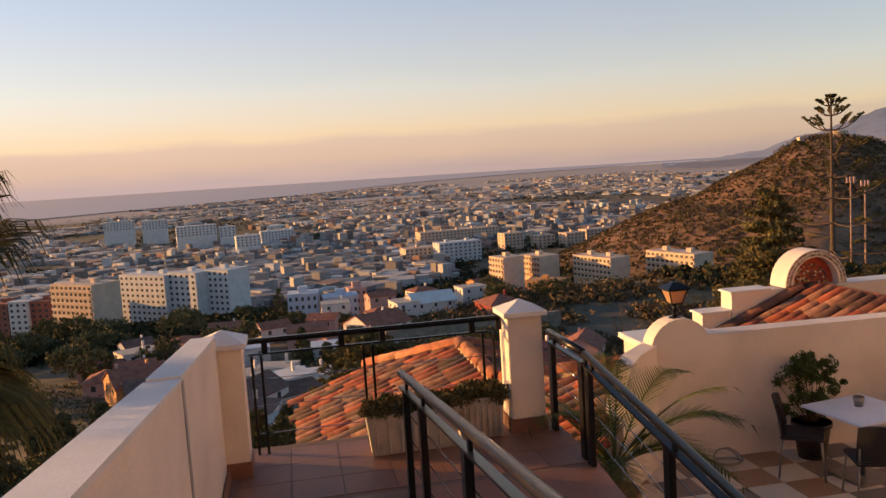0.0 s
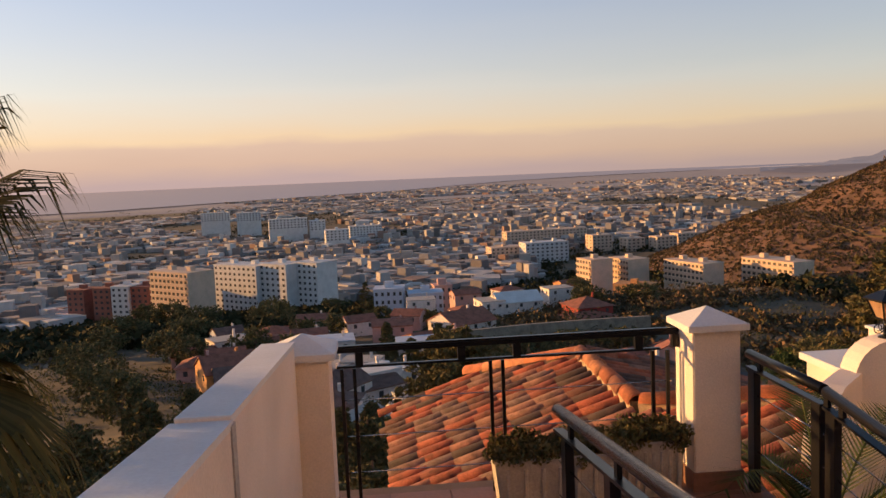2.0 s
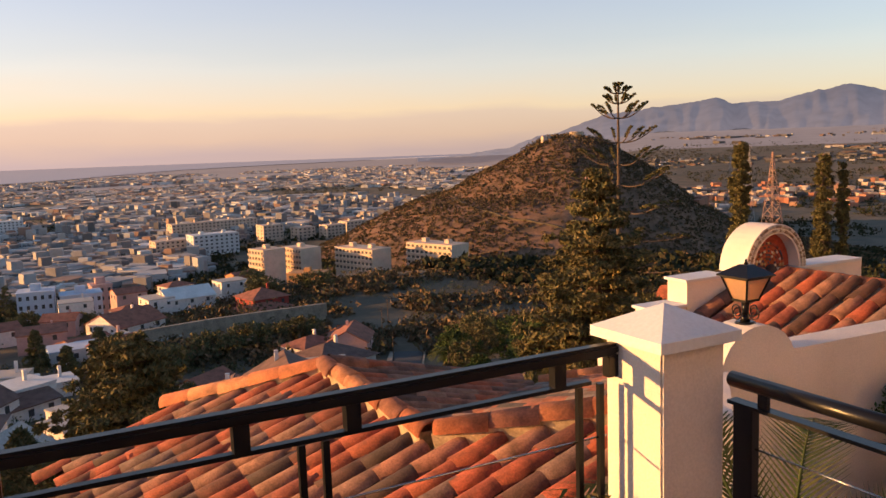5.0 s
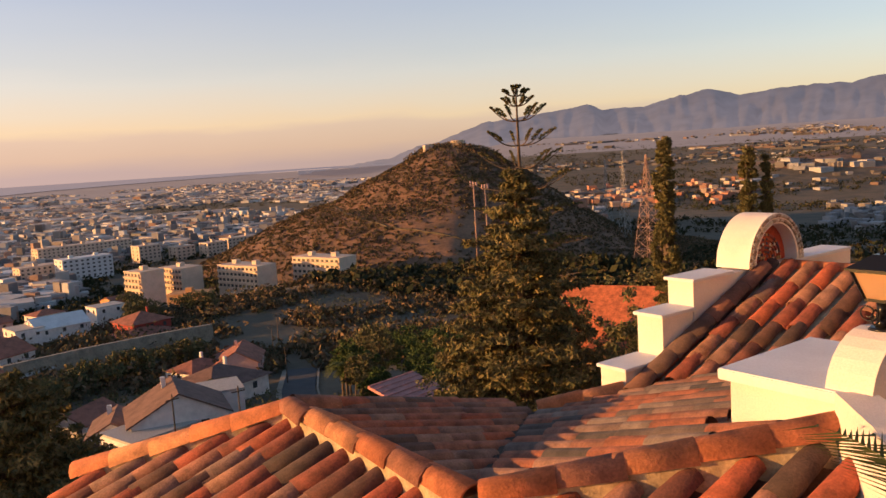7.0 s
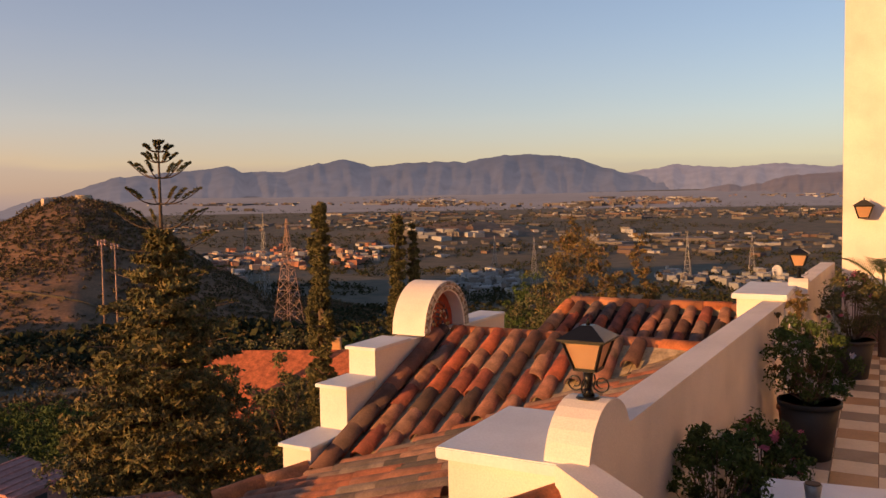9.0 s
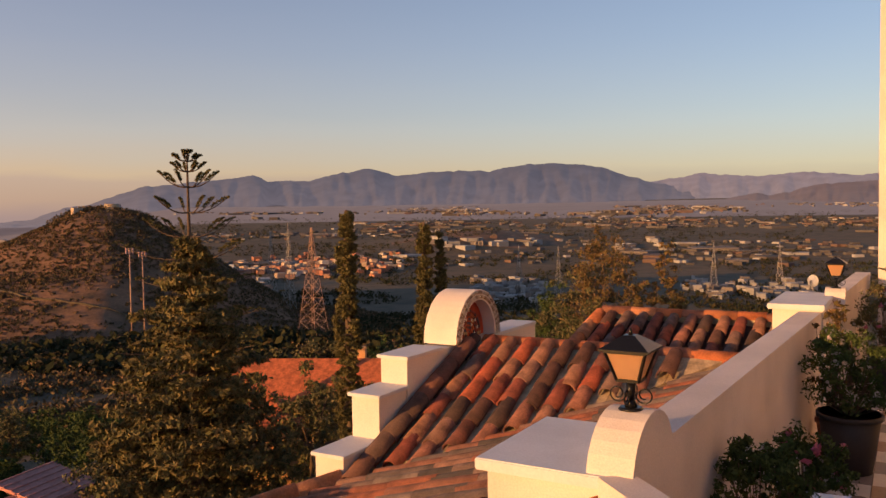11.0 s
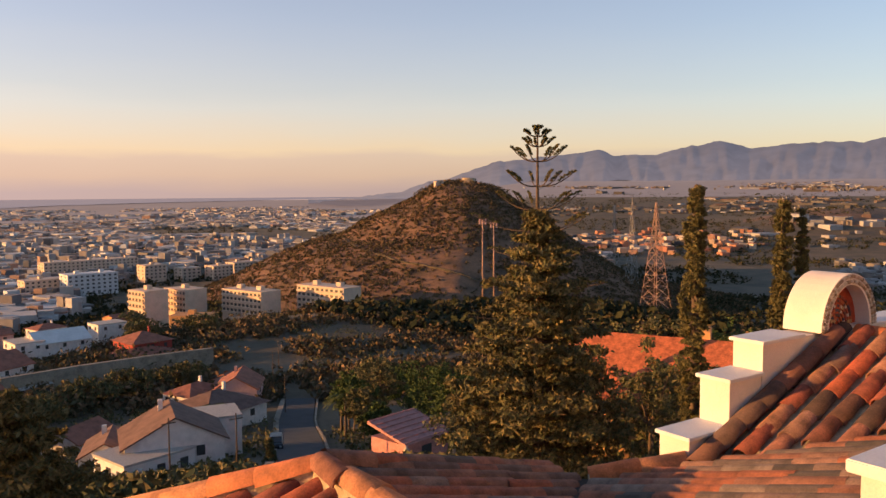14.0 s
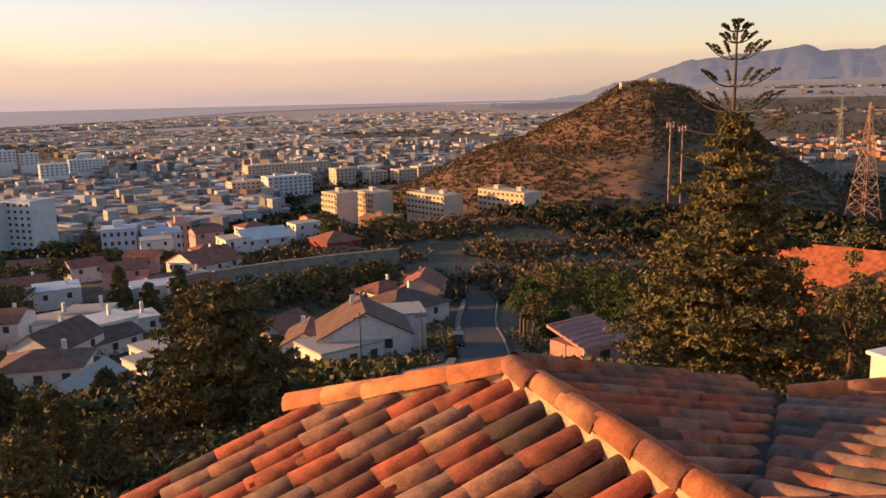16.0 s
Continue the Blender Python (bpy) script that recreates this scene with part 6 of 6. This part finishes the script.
# ---- things on the landing and the terrace ----
def planter(x, y, w, d, h, label, seed):
    t = thing("planter", (x, y, L + 0.003), label, "planter", "planters on the landing")
    bm = B()
    lo = [(-w / 2 * 0.9, -d / 2 * 0.82), (w / 2 * 0.9, -d / 2 * 0.82), (w / 2 * 0.9, d / 2 * 0.82), (-w / 2 * 0.9, d / 2 * 0.82)]
    hi = [(-w / 2, -d / 2), (w / 2, -d / 2), (w / 2, d / 2), (-w / 2, d / 2)]
    a = [bm.verts.new((*p, 0)) for p in lo]
    b = [bm.verts.new((*p, h)) for p in hi]
    c = [bm.verts.new((p[0] * 0.9, p[1] * 0.86, h)) for p in hi]
    e = [bm.verts.new((p[0] * 0.9, p[1] * 0.86, h - 0.05)) for p in hi]
    bm.faces.new(a[::-1])
    bm.faces.new(e)
    for i in range(4):
        k = (i + 1) % 4
        for f in ((a[i], a[k], b[k], b[i]), (b[i], b[k], c[k], c[i]), (c[i], c[k], e[k], e[i])):
            bm.faces.new(f)
    part("trough", bevelled(bm, 0.012), M_CONCRETE, t)
    for k in range(7):
        x_ = -w / 2 * 0.8 + w * 0.8 * k / 6
        part("rib", bevelled(box(B(), x_ - 0.012, -d / 2 * 0.97 - 0.012, 0.03, x_ + 0.012, -d / 2 * 0.85, h - 0.06), 0.005, 1), M_CONCRETE, t)
    r_ = np.random.default_rng(seed)
    part("soil", box(B(), -w / 2 * 0.88, -d / 2 * 0.82, h - 0.06, w / 2 * 0.88, d / 2 * 0.82, h - 0.035), M_BARK, t)
    pts = np.c_[r_.uniform(-w / 2, w / 2, 60), r_.uniform(-d / 2, d / 2, 60), h + r_.uniform(-0.03, 0.07, 60)]
    leaves("plant", pts, 0.07, 0.022, 110, M_DARKLEAF, t, r_, 0.7)
    return t


planter(2.44, 4.64, 0.80, 0.30, 0.36, "ribbed pale concrete trough with low dark plants", 301)
planter(3.06, 4.74, 0.40, 0.26, 0.37, "ribbed pale concrete trough with dry plants", 302)


def bush(name, x, y, base, w, h, label, mat, seed, pot=None, flowers=None, clumps=70, per=80, blade=0.022, category="plant"):
    """A shrub, in a pot or not, with thin stems and optional flowers."""
    r_ = np.random.default_rng(seed)
    t = thing(name, (x, y, base), label, category)
    z0 = 0.0
    if pot:
        pw, ph, pm = pot
        bm = B()
        tube(bm, (0, 0, 0), (0, 0, ph), pw * 0.36, pw * 0.5, 20)
        tube(bm, (0, 0, ph - 0.05), (0, 0, ph), pw * 0.53, pw * 0.53, 20)
        part("pot", bm, pm, t)
        z0 = ph
    bm = B()
    pts, rad = [], []
    for k in range(clumps):
        a, u = r_.uniform(0, 2 * math.pi), r_.random() ** 0.5
        z = z0 + h * (0.12 + 0.88 * r_.random())
        rr = w / 2 * u * math.sin(math.pi * min(1, (0.18 + 0.75 * (z - z0) / h))) ** 0.6
        p = (rr * math.cos(a), rr * math.sin(a), z)
        pts.append(p)
        rad.append(w * 0.09 * (0.5 + r_.random()))
        if k % 2 == 0:
            tube(bm, (rr * 0.15 * math.cos(a), rr * 0.15 * math.sin(a), z0 - 0.02), p, 0.006, 0.003, 4, False)
    part("stem", bm, M_BARK, t)
    leaves("foliage", pts, rad, blade, per, mat, t, r_, 0.9, 1.9)
    if flowers:
        fl = r_.choice(len(pts), min(len(pts), 14), replace=False)
        fp = np.asarray(pts)[fl] + r_.normal(size=(len(fl), 3)) * 0.04
        leaves("flowers", fp, 0.03, 0.05, 9, flowers, t, r_)
    return t


M_POT = material("dark_pot", (0.035, 0.028, 0.024), 0.6, vary=0.1, scale=5, bump=0.1)
M_TERRAPOT = material("terracotta_pot", (0.26, 0.11, 0.06), 0.8, vary=0.15, scale=5, bump=0.2)
T = TERRACE
bush("potted_shrub", 7.25, 6.05, T, 0.75, 0.75, "leafy green shrub in a dark pot by the wall", M_LEAF, 311, (0.42, 0.42, M_POT), None)
bush("flowering_shrub", 8.9, 5.95, T, 0.85, 0.55, "low green shrub with pink flowers by the wall", M_LEAF, 312, (0.4, 0.3, M_POT), M_PINK)
bush("potted_shrub", 10.9, 5.72, T, 1.0, 0.85, "big leafy shrub with pale flowers in a dark pot", M_LEAF, 313, (0.62, 0.62, M_POT), M_PALE, 90)
bush("potted_shrub", 15.4, 5.42, T, 1.1, 1.0, "dark flowering shrub in a black pot", M_DARKLEAF, 314, (0.6, 0.6, M_POT), M_PINK, 90)
bush("dry_plant", 11.7, 5.95, T, 0.5, 1.35, "tall thin dry plant against the wall", M_DRYLEAF, 315, (0.35, 0.35, M_TERRAPOT), None, 50, 22, 0.035)
palm(17.4, 5.0, T, 1.2, 12, 1.6, "young date palm with yellowish fronds on the terrace", 321, 0.35)
palm(4.42, 5.02, T, 0.60, 20, 1.42, "young date palm beside the ramp railing", 322, 0.34, up=0.52)
tagged(part("pot", prism(B(), [(4.42 + 0.24 * math.cos(2 * math.pi * i / 14), 5.02 + 0.24 * math.sin(2 * math.pi * i / 14)) for i in range(14)], "z", T, T + 0.4), M_TERRAPOT), "round terracotta pot round the palm's foot", "pot")

# checkered terrace tiles
tile_w = 0.44
for name, mt, sel in (("cream", M_CREAM, 0), ("tan", M_TAN, 1), ("grey", M_GREY, 2)):
    sq = mesh_of(box(B(), -tile_w / 2 + 0.004, -tile_w / 2 + 0.004, 0, tile_w / 2 - 0.004, tile_w / 2 - 0.004, 0.012), name + "_tile", mt)
    rest_ = B()
    terrace_floor = bpy.data.objects["terrace_floor"]
    for i in range(33):
        for j in range(-12, 6):
            x, y = 4.1 + tile_w * i, 3.95 + tile_w * j
            kind = 0 if (i + j) % 2 == 0 else (1 if (i // 2 + j) % 2 == 0 else 2)
            if kind != sel or y > 6.15 or x > 18.7:
                continue
            if j >= -2 and i < 28:
                ob = part("tile", sq, None, terrace_floor)
                ob.location = (x, y, T - 0.012)
            else:
                box(rest_, x - tile_w / 2 + 0.004, y - tile_w / 2 + 0.004, T - 0.012, x + tile_w / 2 - 0.004, y + tile_w / 2 - 0.004, T)
    o_ = part("tiles_" + name, rest_, mt, terrace_floor)
    o_["kind"] = "stuff"

# landing floor tiles
sq = mesh_of(box(B(), -0.196, -0.196, 0, 0.196, 0.196, 0.010), "landing_tile", M_FLOOR)
for i in range(7):
    for j in range(3):
        ob = part("tile", sq, None, bpy.data.objects["landing"])
        ob.location = (1.2 + 0.4 * i, 4.0 + 0.4 * j, L - 0.004)

# ---- table and chairs ----
M_TABLE = material("white_table_top", (0.72, 0.74, 0.80), 0.35, vary=0.04, scale=4, bump=0.02)
M_WICKER = material("dark_woven_plastic", (0.022, 0.022, 0.026), 0.55, vary=0.2, scale=30, fine=160, bump=0.6)
M_ALU = material("dull_aluminium", (0.30, 0.29, 0.28), 0.45, metal=0.9, vary=0.08, scale=10, bump=0.05)
table = thing("table", (7.35, 5.35, T), "white square cafe table on a metal pedestal", "table", "", 8)
part("tabletop", bevelled(box(B(), -0.42, -0.42, 0.725, 0.42, 0.42, 0.75), 0.006), M_TABLE, table)
bm = B()
tube(bm, (0, 0, 0.03), (0, 0, 0.724), 0.035, n=12)
part("pedestal", bm, M_ALU, table)
part("base", bevelled(box(B(), -0.24, -0.24, 0, 0.24, 0.24, 0.03), 0.008), M_ALU, table)
cup = thing("ashtray_pot", (7.40, 5.45, T + 0.75), "small grey metal pot on the table", "pot")
bm = B()
tube(bm, (0, 0, 0), (0, 0, 0.10), 0.045, 0.06, 16)
part("body", bm, M_ALU, cup)
part("filling", prism(B(), [(0.052 * math.cos(2 * math.pi * i / 12), 0.052 * math.sin(2 * math.pi * i / 12)) for i in range(12)], "z", 0.1002, 0.108), M_BARK, cup)


def chair(x, y, turn):
    t = thing("chair", (x, y, T), "dark woven chair with thin metal legs beside the table", "chair", "chairs round the table", turn)
    bm = bevelled(box(B(), -0.22, -0.22, 0.43, 0.22, 0.22, 0.47), 0.015)
    part("seat", bm, M_WICKER, t)
    bm = B()
    n = 8
    rows = []
    for z, lean in ((0.48, 0.0), (0.66, 0.03), (0.86, 0.08)):
        for off in (0, 0.022):
            rows.append([bm.verts.new((-0.21 + 0.42 * i / n, 0.20 + lean + off - 0.05 * (2 * i / n - 1) ** 2, z - (0.03 * (2 * i / n - 1) ** 4 if z > 0.8 else 0))) for i in range(n + 1)])
    for a, b in ((0, 2), (2, 4)):
        for i in range(n):
            bm.faces.new((rows[a][i], rows[a][i + 1], rows[b][i + 1], rows[b][i]))
            bm.faces.new((rows[a + 1][i + 1], rows[a + 1][i], rows[b + 1][i], rows[b + 1][i + 1]))
    for i in range(n):
        bm.faces.new((rows[4][i], rows[4][i + 1], rows[5][i + 1], rows[5][i]))
    bmesh.ops.recalc_face_normals(bm, faces=bm.faces[:])
    part("backrest", bm, M_WICKER, t)
    for sx in (-1, 1):
        for sy in (-1, 1):
            bm = B()
            tube(bm, (sx * 0.22, sy * 0.23, 0), (sx * 0.19, sy * 0.19, 0.43), 0.011, n=8)
            part("leg", bm, M_ALU, t)
    bm = B()
    for sx in (-1, 1):
        tube(bm, (sx * 0.19, 0.2, 0.44), (sx * 0.20, 0.235, 0.62), 0.010, n=8)
    part("back_support", bm, M_ALU, t)
    return t


chair(6.85, 5.65, 55)
chair(7.05, 4.80, 160)

# small satellite dish on the second block of the wall
dish = thing("satellite_dish", (14.50, 6.45, 0.88), "small round pale satellite dish on a short arm", "satellite dish", "", 62)
bm = B()
rings = []
for i in range(4):
    rr, yy = 0.09 * i / 3 + 0.002, 0.035 * (i / 3) ** 2
    rings.append([bm.verts.new((rr * math.cos(2 * math.pi * q / 20), -yy, rr * math.sin(2 * math.pi * q / 20))) for q in range(20)])
for lo, hi in zip(rings, rings[1:]):
    for q in range(20):
        bm.faces.new((lo[q], lo[(q + 1) % 20], hi[(q + 1) % 20], hi[q])).smooth = True
bmesh.ops.solidify(bm, geom=bm.faces[:], thickness=0.006)
part("reflector", bm, M_CAPPAINT, dish)
part("arm", tube(B(), (0, 0.0, -0.02), (0, -0.10, 0.0), 0.006, n=6), M_ALU, dish)
part("mast", tube(B(), (0, 0.03, 0.0), (0, 0.03, -0.143), 0.012, n=8), M_ALU, dish)

# hose and small things by the wall
hose = thing("hose", (6.25, 6.15, T + 0.02), "thin grey garden hose looped on the floor", "hose")
bm = B()
prev = None
for i in range(40):
    a = i / 39 * 4.4 * math.pi
    p = Vector((0.16 * math.cos(a) * (1 + 0.1 * math.sin(a * 0.7)), 0.13 * math.sin(a), 0.004 * i / 4 + 0.10 * max(0, math.sin(a)) * (i > 18)))
    if prev is not None:
        tube(bm, prev, p, 0.009, n=6, caps=False)
    prev = p
part("coil", bm, M_ALU, hose)

# fan palm beyond the parapet
fan = thing("fan_palm", (-1.20, 3.58, -4.4), "fan palm with dark fronds and drooping tips", "palm")
bm = B()
trunk_mesh(bm, 6.55, 0.24, 0.20, 0, 10)
part("trunk", bm, M_BARK, fan)
r_ = np.random.default_rng(330)
M_FAN = leaf("fan_palm_leaf", ((0.030, 0.040, 0.017), (0.045, 0.055, 0.022), (0.06, 0.06, 0.024)))


def fan_leaf(root, a, pitch, stalk, reach, spread):
    bm = B()
    d = Vector((math.cos(a) * math.cos(pitch), math.sin(a) * math.cos(pitch), math.sin(pitch)))
    hub = Vector(root) + d * stalk
    tube(bm, root, hub, 0.014, 0.009, 5, False)
    side = d.cross(Vector((0, 0, 1))).normalized()
    up = side.cross(d)
    n = 44
    for k in range(n):
        s = (k / (n - 1) * 2 - 1) * spread
        way = (d * math.cos(s) + side * math.sin(s)).normalized()
        ln = reach * (0.72 + 0.28 * math.cos(s)) * r_.uniform(0.92, 1.08)
        w = 0.019
        q = way.cross(up).normalized() * w
        m1 = hub + way * ln * 0.55 + up * 0.03 * math.cos(3 * s)
        tip = hub + way * ln * 0.92 - Vector((0, 0, ln * 0.34 * r_.uniform(0.6, 1.4)))
        m2 = hub + way * ln * 0.8 - Vector((0, 0, ln * 0.09))
        a0, a1 = bm.verts.new(hub - q * 0.4), bm.verts.new(hub + q * 0.4)
        b0, b1 = bm.verts.new(m1 - q * 1.1), bm.verts.new(m1 + q * 1.1)
        c0, c1 = bm.verts.new(m2 - q * 0.5), bm.verts.new(m2 + q * 0.5)
        e = bm.verts.new(tip)
        bm.faces.new((a0, a1, b1, b0))
        bm.faces.new((b0, b1, c1, c0))
        bm.faces.new((c0, c1, e))
    return bm


for k in range(20):
    a = 2 * math.pi * k * 0.382
    pitch = -0.7 + 1.7 * ((k * 7) % 20) / 19
    part("frond", fan_leaf((0, 0, 6.55), a, pitch, r_.uniform(0.5, 0.75), r_.uniform(0.65, 0.85), 1.25), M_FAN, fan)
